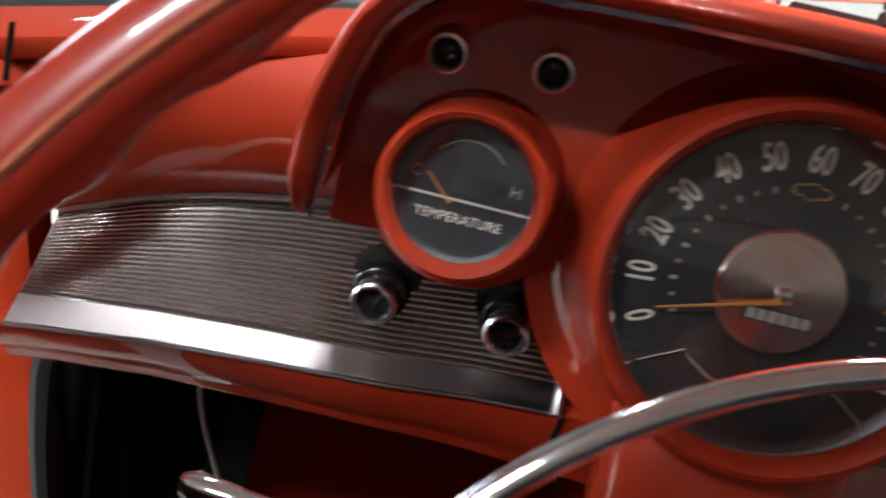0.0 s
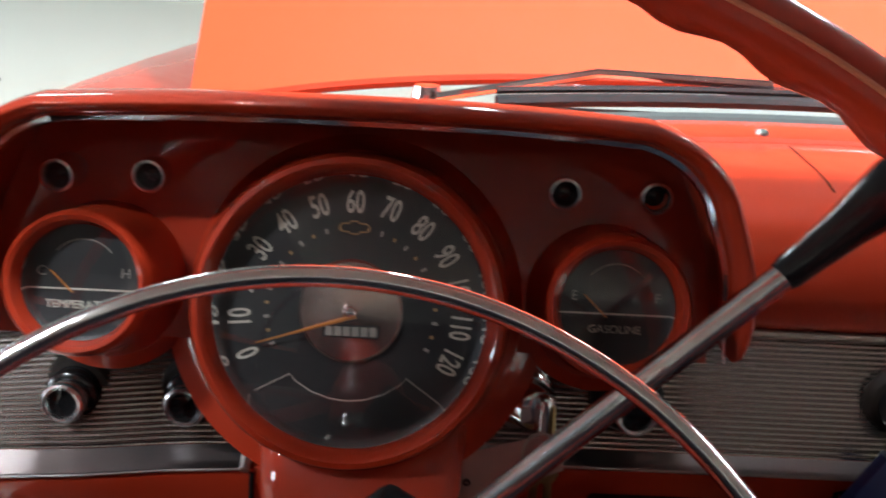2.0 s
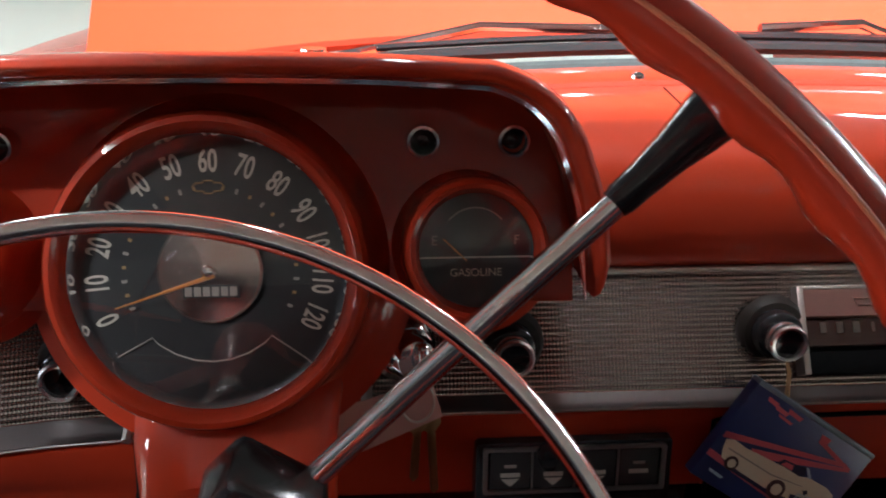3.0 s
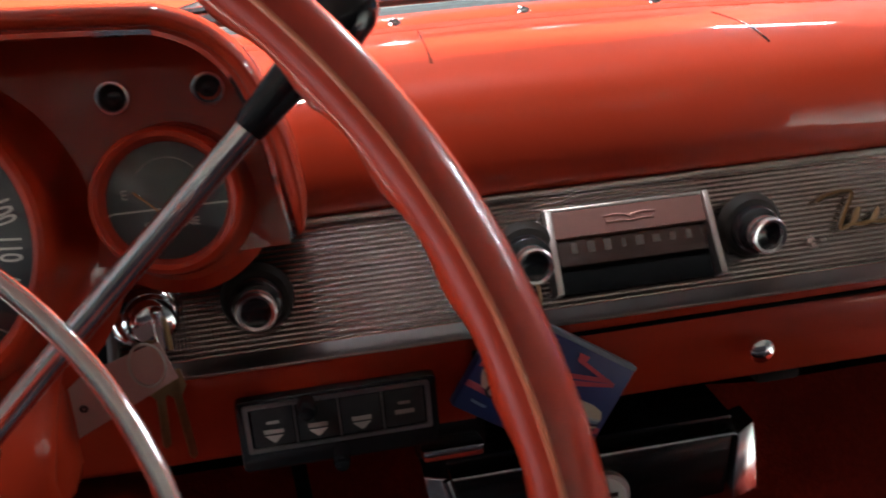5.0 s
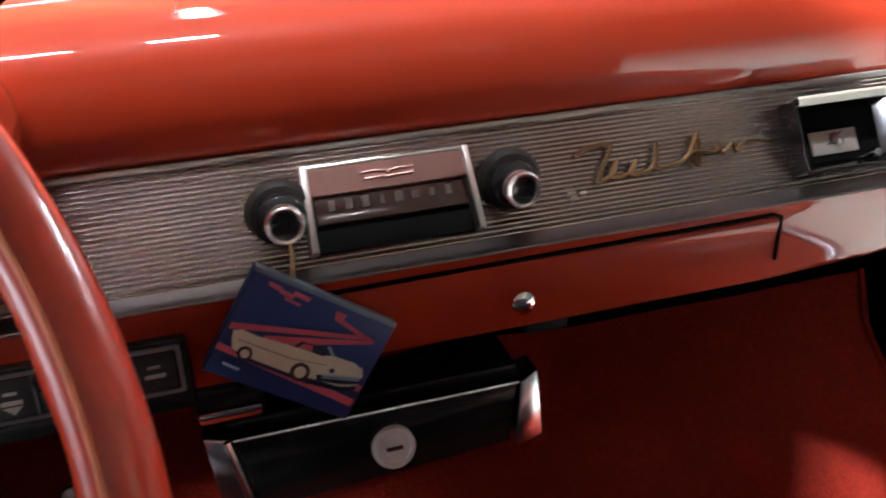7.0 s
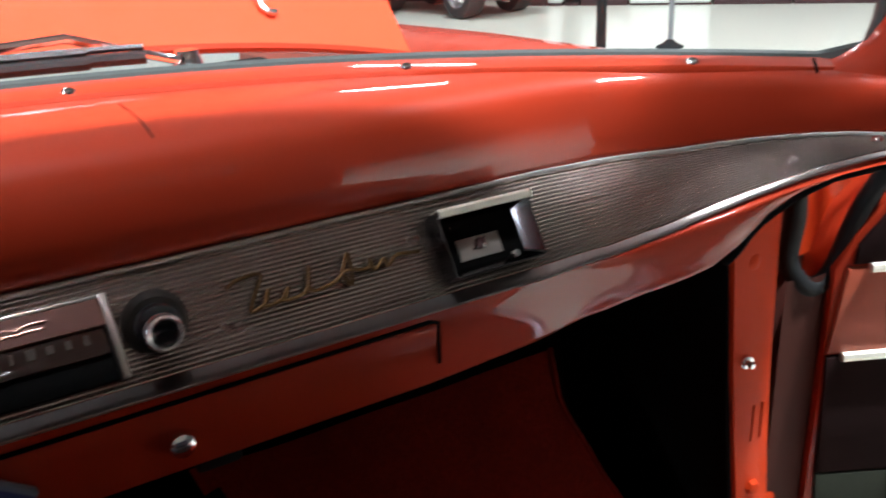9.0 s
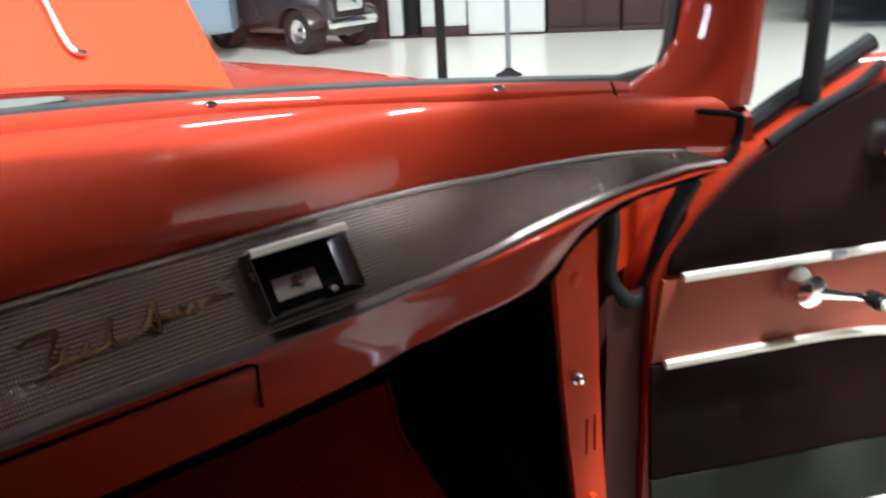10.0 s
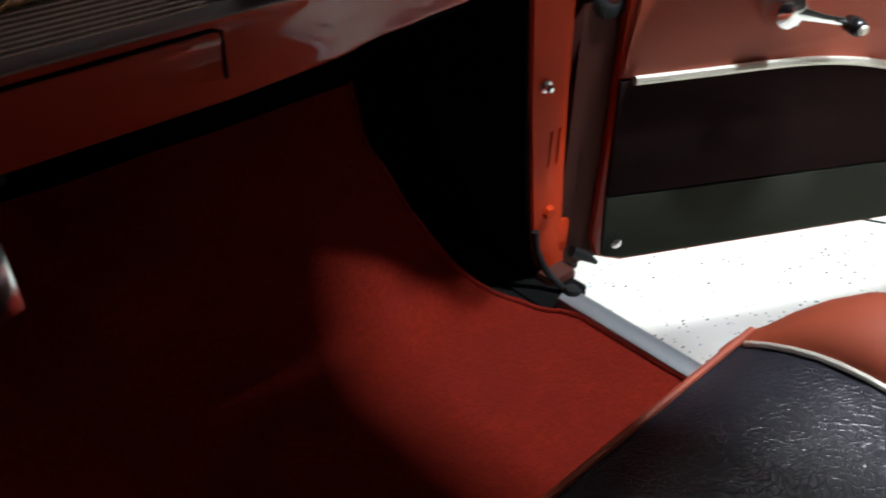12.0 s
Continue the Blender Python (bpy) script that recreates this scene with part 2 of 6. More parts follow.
def grid(rows, close_u=False, close_v=False, cap=False):
    """A skin over rows of points."""
    bm = bmesh.new()
    vs = [[bm.verts.new(p) for p in row] for row in rows]
    nr, nc = len(vs), len(vs[0])
    for i in range(nr if close_v else nr - 1):
        for j in range(nc if close_u else nc - 1):
            a, b = vs[i], vs[(i + 1) % nr]
            bm.faces.new((a[j], a[(j + 1) % nc], b[(j + 1) % nc], b[j]))
    if cap and close_u:
        bm.faces.new(vs[0])
        bm.faces.new(vs[-1])
    return bm


def box(sx, sy, sz, bevel=0.0, seg=2, at=(0, 0, 0)):
    bm = bmesh.new()
    bmesh.ops.create_cube(bm, size=1.0)
    bmesh.ops.scale(bm, vec=(sx, sy, sz), verts=bm.verts)
    if bevel:
        bmesh.ops.bevel(bm, geom=bm.edges[:], offset=bevel, segments=seg, affect="EDGES", profile=0.5)
    bmesh.ops.translate(bm, vec=at, verts=bm.verts)
    return bm


def lathe(profile, n=48, a0=0.0, a1=2 * math.pi):
    """Spin (r, h) points round the local z axis."""
    full = abs(a1 - a0 - 2 * math.pi) < 1e-6
    cnt = n if full else n + 1
    rows = [[(r * math.cos(a0 + (a1 - a0) * k / n), r * math.sin(a0 + (a1 - a0) * k / n), h) for r, h in profile] for k in range(cnt)]
    bm = grid(rows, close_v=full)
    bmesh.ops.remove_doubles(bm, verts=bm.verts, dist=1e-6)
    return bm


def tube(path, r, n=10, closed=False, radii=None):
    pts = [Vector(p) for p in path]
    rows, up = [], Vector((0, 0, 1))
    cnt = len(pts)
    side = None
    for i, p in enumerate(pts):
        a = pts[(i - 1) % cnt] if closed or i else p
        b = pts[(i + 1) % cnt] if closed or i < cnt - 1 else p
        d = (b - a).normalized()
        if side is None:
            side = d.cross(up if abs(d.z) < 0.9 else Vector((1, 0, 0))).normalized()
        side = (side - d * side.dot(d)).normalized()
        other = d.cross(side)
        rr = radii[i] if radii else r
        rows.append([p + rr * (math.cos(k * 2 * math.pi / n) * side + math.sin(k * 2 * math.pi / n) * other) for k in range(n)])
    return grid(rows, close_u=True, close_v=closed, cap=not closed)


def spline(pts, n):
    """n points on a smooth curve through pts."""
    pts = [Vector(p) for p in pts]
    ext = [2 * pts[0] - pts[1], *pts, 2 * pts[-1] - pts[-2]]
    out = []
    for k in range(n):
        u = k / (n - 1) * (len(pts) - 1)
        i = min(int(u), len(pts) - 2)
        f = u - i
        a, b, c, d = ext[i : i + 4]
        out.append(0.5 * ((2 * b) + (c - a) * f + (2 * a - 5 * b + 4 * c - d) * f * f + (3 * b - a - 3 * c + d) * f**3))
    return out


def plate(outline, depth, bevel=0.0):
    """A flat piece from a closed 2D outline in x and y, standing depth high in z."""
    bm = bmesh.new()
    f = bm.faces.new([bm.verts.new((x, y, 0)) for x, y in outline])
    ext = bmesh.ops.extrude_face_region(bm, geom=[f])
    top = [g for g in ext["geom"] if isinstance(g, bmesh.types.BMVert)]
    bmesh.ops.translate(bm, vec=(0, 0, depth), verts=top)
    if bevel:
        edges = [e for e in bm.edges if all(v in set(top) for v in e.verts)]
        bmesh.ops.bevel(bm, geom=edges, offset=bevel, segments=2, affect="EDGES", profile=0.5)
    return bm


def rounded(w, h, r, n=6):
    out = []
    for cx, cy, a in ((w / 2 - r, h / 2 - r, 0), (-w / 2 + r, h / 2 - r, 90), (-w / 2 + r, -h / 2 + r, 180), (w / 2 - r, -h / 2 + r, 270)):
        out += [(cx + r * math.cos(radians(a + 90 * k / n)), cy + r * math.sin(radians(a + 90 * k / n))) for k in range(n + 1)]
    return out


def lettering(word, size, m, material, parent, name="lettering", label="", bold=0.0):
    cu = bpy.data.curves.new(name, "FONT")
    cu.body, cu.size, cu.align_x, cu.align_y, cu.extrude = word, size, "CENTER", "CENTER", 0.0002
    cu.offset = bold
    tmp = bpy.data.objects.new("tmp", cu)
    scene.collection.objects.link(tmp)
    me = bpy.data.meshes.new_from_object(tmp.evaluated_get(bpy.context.evaluated_depsgraph_get()))
    bpy.data.objects.remove(tmp)
    me.transform(m)
    me.materials.clear()
    me.materials.append(material)
    ob = new(name, me)
    ob.parent = parent
    ob.matrix_parent_inverse = parent.matrix_basis.inverted()
    if label:
        ob["label"] = label
    return ob


def facing(p, n, upv=(0, 0, 1)):
    """A frame at p whose z axis is n and whose y axis leans to upv."""
    z = Vector(n).normalized()
    x = Vector(upv).cross(z).normalized()
    y = z.cross(x)
    return Matrix.Translation(p) @ Matrix((x, y, z)).transposed().to_4x4()


def merge(*bms):
    out = bms[0]
    for b in bms[1:]:
        me = bpy.data.meshes.new("tmp")
        b.to_mesh(me)
        b.free()
        out.from_mesh(me)
        bpy.data.meshes.remove(me)
    return out


# ---- the museum hall round the car ----
FLOOR = -0.78
WEST_WATTS = 480
HALL = (-9.0, 14.0, -12.0, 11.0, FLOOR, 3.6)


def hall():
    x0, x1, y0, y1, z0, z1 = HALL
    cx, cy, w, d = (x0 + x1) / 2, (y0 + y1) / 2, x1 - x0, y1 - y0
    tagged(part("floor", box(w, d, 0.2, at=(cx, cy, z0 - 0.1)), TILE, None, "", False), "pale speckled vinyl tile museum floor", "floor", "", "structure")
    tagged(part("ceiling", box(w, d, 0.2, at=(cx, cy, z1 + 0.1)), CEIL, None, "", False), "plain dark hall ceiling", "ceiling", "", "structure")
    for nm, b in (("wall_north", box(w, 0.2, z1 - z0, at=(cx, y1 + 0.1, (z0 + z1) / 2))), ("wall_south", box(w, 0.2, z1 - z0, at=(cx, y0 - 0.1, (z0 + z1) / 2))),
                  ("wall_east", box(0.2, d, z1 - z0, at=(x1 + 0.1, cy, (z0 + z1) / 2)))):
        tagged(part(nm, b, WALL if nm == "wall_north" else UNSEEN_WALL, None, "", False), "plain painted hall wall", "wall", "", "structure")
    # west wall with two wide daylight windows, the second behind the car
    spans = ((-2.6, -0.8, 0.4, 1.9), (6.0, 9.4, -0.55, 2.2))
    west, y = [], y0
    for yw0, yw1, zw0, zw1 in spans:
        west.append(box(0.2, yw0 - y, z1 - z0, at=(x0 - 0.1, (y + yw0) / 2, (z0 + z1) / 2)))
        west.append(box(0.2, yw1 - yw0, zw0 - z0, at=(x0 - 0.1, (yw0 + yw1) / 2, (z0 + zw0) / 2)))
        west.append(box(0.2, yw1 - yw0, z1 - zw1, at=(x0 - 0.1, (yw0 + yw1) / 2, (z1 + zw1) / 2)))
        y = yw1
    west.append(box(0.2, y1 - y, z1 - z0, at=(x0 - 0.1, (y1 + y) / 2, (z0 + z1) / 2)))
    tagged(part("wall_west", merge(*west), UNSEEN_WALL, None, "", False), "plain hall wall with bright windows", "wall", "", "structure")
    for (yw0, yw1, zw0, zw1), watts, nm, bays in zip(spans, (WEST_WATTS, 260), ("window_2", "window_1"), (3, 2)):
        win = group_of(nm, "wide daylight window in the hall wall", "window", pose(x0, (yw0 + yw1) / 2, zw0), "structure")
        for k in range(bays + 1):
            part("window_frame", box(0.12, 0.09, zw1 - zw0, 0.008, at=(x0 - 0.08, yw0 + (yw1 - yw0) * k / bays, (zw0 + zw1) / 2)), WHITE, win)
        for k in range(bays):
            w = (yw1 - yw0) / bays
            part("pane", box(0.01, w - 0.09, zw1 - zw0, at=(x0 - 0.10, yw0 + (k + 0.5) * w, (zw0 + zw1) / 2)), GLASS, win).visible_shadow = False
        area_lamp(nm.replace("window", "daylight"), (x0 - 0.15, (yw0 + yw1) / 2, (zw0 + zw1) / 2), (0, (yw0 + yw1) / 2, (zw0 + zw1) / 2), yw1 - yw0, zw1 - zw0, watts, (0.78, 0.88, 1.0))


def ceiling_light(x, y, watts, length=2.4, turn=0):
    m = Matrix.Translation((x, y, HALL[5])) @ pose(0, 0, 0, 0, 0, turn)
    t = group_of("ceiling_light", "unseen white fluorescent ceiling light, placed for its light", "ceiling light", m, "", "ceiling lights")
    part("housing", box(0.34, length + 0.1, 0.07, 0.01, at=(0, 0, -0.036)), WHITE, t, "", True, m)
    for dx in (-0.08, 0.08):
        part("lamp_tube", tube([(dx, -length / 2 + 0.05, -0.10), (dx, length / 2 - 0.05, -0.10)], 0.019, 10), TUBE, t, "", True, m)
    sx, sy = (length, 0.12) if turn else (0.12, length)
    area_lamp("tube_light", (x, y, HALL[5] - 0.14), (x, y + 0.001, -5), sx, sy, watts, (0.90, 0.97, 1.04))


hall()
# Unseen lights, placed and powered to light the dash, carpet and hall.
for lx, ly, watts, length, turn in ((-2.6, -2.4, 210, 1.2, 90), (-0.50, -0.36, 80, 0.7, 90), (0.30, -0.20, 90, 0.3, 90), (2.1, -1.0, 500, 0.3, 90), (0.42, -1.9, 175, 2.4, 0), (0.42, 4.6, 30, 2.4, 0), (6.6, 2.0, 190, 2.4, 0),
                                    (-3.2, 5.6, 80, 2.4, 0), (8.0, 1.6, 120, 2.4, 0), (4.6, 6.6, 160, 2.4, 0)):
    ceiling_light(lx, ly, watts, length, turn)


tagged(part("floor_joint", box(9.0, 0.006, 0.002, 0.0, 1, at=(0, 0, 0.001)), RUBBER, None, "", False, Matrix.Translation((2.206, -0.115, FLOOR)) @ pose(0, 0, 0, 0, 0, -60.3)), "thin dark joint line in the tile floor", "floor joint", "", "structure")


def post(x, y, r, h, material, label, base_r):
    t = group_of("stanchion_post", label, "post", pose(x, y, FLOOR))
    part("pole", tube([(x, y, FLOOR + 0.01), (x, y, FLOOR + h)], r, 12), material, t)
    b = lathe([(0, 0.001), (base_r, 0.001), (base_r, 0.008), (base_r * 0.55, 0.03), (r * 1.5, 0.05), (r, 0.06)], 24)
    part("base", b, RUBBER, t, "", True, pose(x, y, FLOOR))
    part("finial", lathe([(0, h + 0.03), (r * 1.4, h + 0.02), (r * 1.4, h), (r, h - 0.01)], 16), material, t, "", True, pose(x, y, FLOOR))


post(4.50, 4.15, 0.035, 1.6, RUBBER, "slim black barrier post on the tile floor", 0.08)
post(5.20, 4.20, 0.020, 1.5, GREY, "thin grey barrier post with a round black base", 0.10)
post(-2.27, 3.78, 0.045, 1.2, RUBBER, "thick black barrier post near the bright window", 0.14)
post(-2.90, 5.20, 0.022, 1.0, RUBBER, "slim black barrier post with a wide round base", 0.14)


def far_car(name, label, x, y, turn, paint, length, width, height, r, fenders=True):
    """A simple vintage car far across the hall."""
    m = Matrix.Translation((x, y, FLOOR)) @ pose(0, 0, 0, 0, 0, turn)
    t = group_of(name, label, "car", m)
    lo = r * 0.75
    secs = [(-0.5, 0.30, 0.45), (-0.44, 0.42, 0.58), (-0.2, 0.46, 0.62), (0.0, 0.5, 0.66), (0.3, 0.5, 0.66), (0.46, 0.45, 0.60), (0.5, 0.38, 0.5)]
    rows = []
    for u, hw, hh in secs:
        ring = rounded(2 * hw * width, hh * height - lo, 0.09, 4)
        rows.append([(u * length, a, lo + (hh * height - lo) / 2 + b) for a, b in ring])
    part("body", grid(rows, close_u=True, cap=True), paint, t, "", True, m)
    cab = [[(u * length, a, 0.62 * height + hh * height / 2 + b) for a, b in rounded(2 * hw * width, hh * height, 0.08, 4)] for u, hw, hh in ((-0.02, 0.42, 0.1), (0.08, 0.4, 0.36), (0.3, 0.4, 0.38), (0.44, 0.38, 0.1))]
    part("cabin", grid(cab, close_u=True, cap=True), paint, t, "", True, m)
    part("side_glass", box(0.24 * length, 0.82 * width, 0.22 * height, 0.02, at=(0.19 * length, 0, 0.80 * height)), BLACK, t, "", True, m)
    part("bumper", box(0.06, width * 0.95, 0.10, 0.03, at=(-0.52 * length, 0, lo + 0.12)), CHROME, t, "chrome bumper", True, m)
    part("grille", box(0.03, width * 0.5, 0.22, 0.02, at=(-0.505 * length, 0, lo + 0.33)), CHROME, t, "", True, m)
    for dy in (-0.3, 0.3):
        part("headlight", lathe([(0, 0.06), (0.05, 0.055), (0.085, 0.03), (0.09, 0), (0.06, -0.08), (0, -0.1)], 20), CHROME, t, "", True, m @ Matrix.Translation((-0.5 * length, dy * width, 0.55 * height)) @ pose(0, 0, 0, 0, -90, 0))
    for u in (-0.34, 0.33):
        for s in (-1, 1):
            prof = [(r * 0.55, -0.10), (r * 0.94, -0.10), (r, -0.06), (r, 0.06), (r * 0.94, 0.10), (r * 0.55, 0.10)]
            mw = m @ Matrix.Translation((u * length, s * width * 0.5, r)) @ pose(0, 0, 0, -90 * s, 0, 0)
            ty = part("tyre", lathe(prof, 28), TYRE, t, "", True, mw)
            part("wheel_rim", lathe([(0, 0.09), (r * 0.14, 0.11), (r * 0.2, 0.05), (r * 0.5, 0.03), (r * 0.57, 0.09), (r * 0.57, -0.09), (0, -0.06)], 28), CHROME, ty, "bright chrome wheel", True, mw)
            if fenders:
                part("fender", lathe([(r * 1.08, -0.14), (r * 1.16, -0.10), (r * 1.16, 0.10), (r * 1.08, 0.14)], 16, 0.1, math.pi - 0.1), paint, t, "", True, m @ Matrix.Translation((u * length, s * width * 0.5, r)) @ pose(0, 0, 0, 90, 0, 0))
    return t


far_car("vintage_car", "small dark grey hot rod with bright chrome wheels", 5.36, 7.48, 98, DARKCAR, 1.8, 0.65, 1.15, 0.21)
far_car("vintage_car", "blue vintage car with a bright bumper across the hall", 10.9, 3.75, 26, BLUECAR, 4.2, 1.7, 1.9, 0.36)
far_car("vintage_car", "pale blue vintage car with bright wheels", 3.35, 8.9, -35, PALEBLUE, 3.9, 1.6, 1.45, 0.30)


# far row of cabinets and panels, standing at an angle to the car
ROW_A, ROW_U, ROW_N = Vector((6.45, 6.70, FLOOR)), Vector((0.653, -0.757, 0)), Vector((-0.757, -0.653, 0))
ROW_TURN = math.degrees(math.atan2(-0.757, 0.653))


def cabinet(s0, s1, h, material, label, doors, plinth):
    w = s1 - s0
    c = ROW_A + ROW_U * ((s0 + s1) / 2) - ROW_N * 0.25
    m = Matrix.Translation(c) @ pose(0, 0, 0, 0, 0, ROW_TURN)
    t = group_of("display_cabinet", label, "cabinet", m, "", "cabinets along the far wall")
    part("body", box(w, 0.5, h - plinth, 0.012, at=(0, 0, plinth + (h - plinth) / 2)), material, t, "", True, m)
    part("plinth", box(w, 0.48, plinth, 0.004, at=(0, -0.005, plinth / 2)), DARK, t, "dark plinth", True, m)
    for k in range(doors):
        x = -w / 2 + w * (k + 0.5) / doors
        d = part("door", box(w / doors - 0.03, 0.02, h - plinth - 0.05, 0.006, at=(x, -0.258, plinth + (h - plinth) / 2)), material, t, "", True, m)
        part("handle", box(0.015, 0.02, 0.14, 0.004, at=(x + 0.3 * w / doors, -0.276, h * 0.5)), GREY, d, "", True, m)


cabinet(-0.56, -0.36, 1.8, DARK, "tall dark maroon cabinet against the far wall", 1, 0.03)
cabinet(-0.34, -0.19, 1.8, WHITE, "narrow white cabinet against the far wall", 1, 0.03)
cabinet(-0.17, -0.02, 1.3, RUBBER, "narrow black cabinet between white ones", 1, 0.03)
cabinet(0.00, 0.47, 1.8, WHITE, "white cabinet with a dark plinth", 1, 0.11)
cabinet(0.49, 1.27, 1.8, WHITE, "wide white double-door cabinet against the far wall", 2, 0.02)
cabinet(1.30, 2.02, 1.5, DARK, "dark maroon cabinet against the far wall", 2, 0.05)
cabinet(2.04, 2.80, 1.3, DARK, "dark maroon cabinet against the far wall", 2, 0.05)
pm = Matrix.Translation(ROW_A + ROW_U * 0.4 - ROW_N * 0.62) @ pose(0, 0, 0, 0, 0, ROW_TURN)
tagged(part("wall_partition", box(5.6, 0.12, 2.6, 0.01, at=(0, 0, 1.3)), DARK, None, "", True, pm), "dark maroon partition wall behind the cabinets", "wall", "", "structure")


# ---- the car: shared lines of the dashboard ----
def lerp_table(x, xs, ys):
    return float(np.interp(x, xs, ys))


def mirror_x(x):
    return x if x > 0.42 else 0.800 - x


def sweep(x):
    """How far the dashboard's ends bend back to the seats."""
    if x < 0.42:
        return lerp_table(x, (-0.40, -0.36, -0.30, -0.24, -0.17, -0.12, -0.06), (-0.052, -0.042, -0.030, -0.022, -0.015, -0.006, 0.0))
    return -1.9 * max(0.0, x - 0.857) ** 2


def band_top(x):
    xr = mirror_x(x)
    if x < 0:
        return Vector((x, 0.089 + sweep(x), lerp_table(x, (-0.40, -0.36, -0.325, -0.28, -0.24, -0.20, -0.10, 0.0), (0.008, 0.022, 0.034, 0.045, 0.051, 0.055, 0.061, 0.062))))
    return Vector((x, 0.089 + sweep(x), lerp_table(xr, (0.90, 1.00, 1.045, 1.085, 1.12, 1.145), (0.062, 0.067, 0.073, 0.078, 0.081, 0.081))))


def band_low(x):
    xr = mirror_x(x)
    if x < 0:
        return Vector((x, 0.046 + sweep(x), lerp_table(x, (-0.36, -0.06, 0.0), (-0.013, -0.013, -0.010))))
    return Vector((x, 0.048 + sweep(x), lerp_table(xr, (0.86, 0.92, 0.972, 1.025, 1.06, 1.10, 1.117, 1.145), (-0.0078, -0.0038, 0.0095, 0.033, 0.048, 0.066, 0.074, 0.080))))


def lip_low(x):
    xr = mirror_x(x)
    if x < 0:
        return Vector((x, 0.032 + sweep(x), lerp_table(x, (-0.36, -0.06, 0.0), (-0.022, -0.021, -0.017))))
    return Vector((x, 0.035 + sweep(x), lerp_table(xr, (0.80, 0.86, 0.92, 0.961, 1.012, 1.055, 1.092, 1.128, 1.16), (-0.0114, -0.0112, -0.0078, 0.0020, 0.0205, 0.040, 0.057, 0.071, 0.0765))))


def panel_low(x):
    xr = mirror_x(x)
    if x > 0.9:
        return Vector((x, 0.046 + sweep(x), lerp_table(x, (0.90, 0.972, 1.00, 1.02, 1.03, 1.041, 1.056, 1.07, 1.092, 1.13, 1.18), (-0.074, -0.055, -0.045, -0.032, -0.019, 0.003, 0.021, 0.035, 0.052, 0.068, 0.075))))
    if x < 0:
        return Vector((x, 0.046 + sweep(x), lerp_table(x, (-0.36, -0.30, -0.23, -0.16, -0.07, 0.0), (-0.061, -0.064, -0.069, -0.073, -0.084, -0.088))))
    return Vector((x, 0.048 + sweep(x), lerp_table(xr, (0.74, 0.85, 0.972, 1.045, 1.09, 1.13, 1.16), (-0.088, -0.083, -0.058, -0.018, 0.018, 0.055, 0.072))))


def screw_line(x):
    u = abs(x - 0.377)
    return Vector((x, 0.2513 - 0.4556 * u * u, 0.159 - 0.045 * u * u))


XL, XR = -0.372, 1.145


def xs_between(a, b, n):
    return [a + (b - a) * k / (n - 1) for k in range(n)]


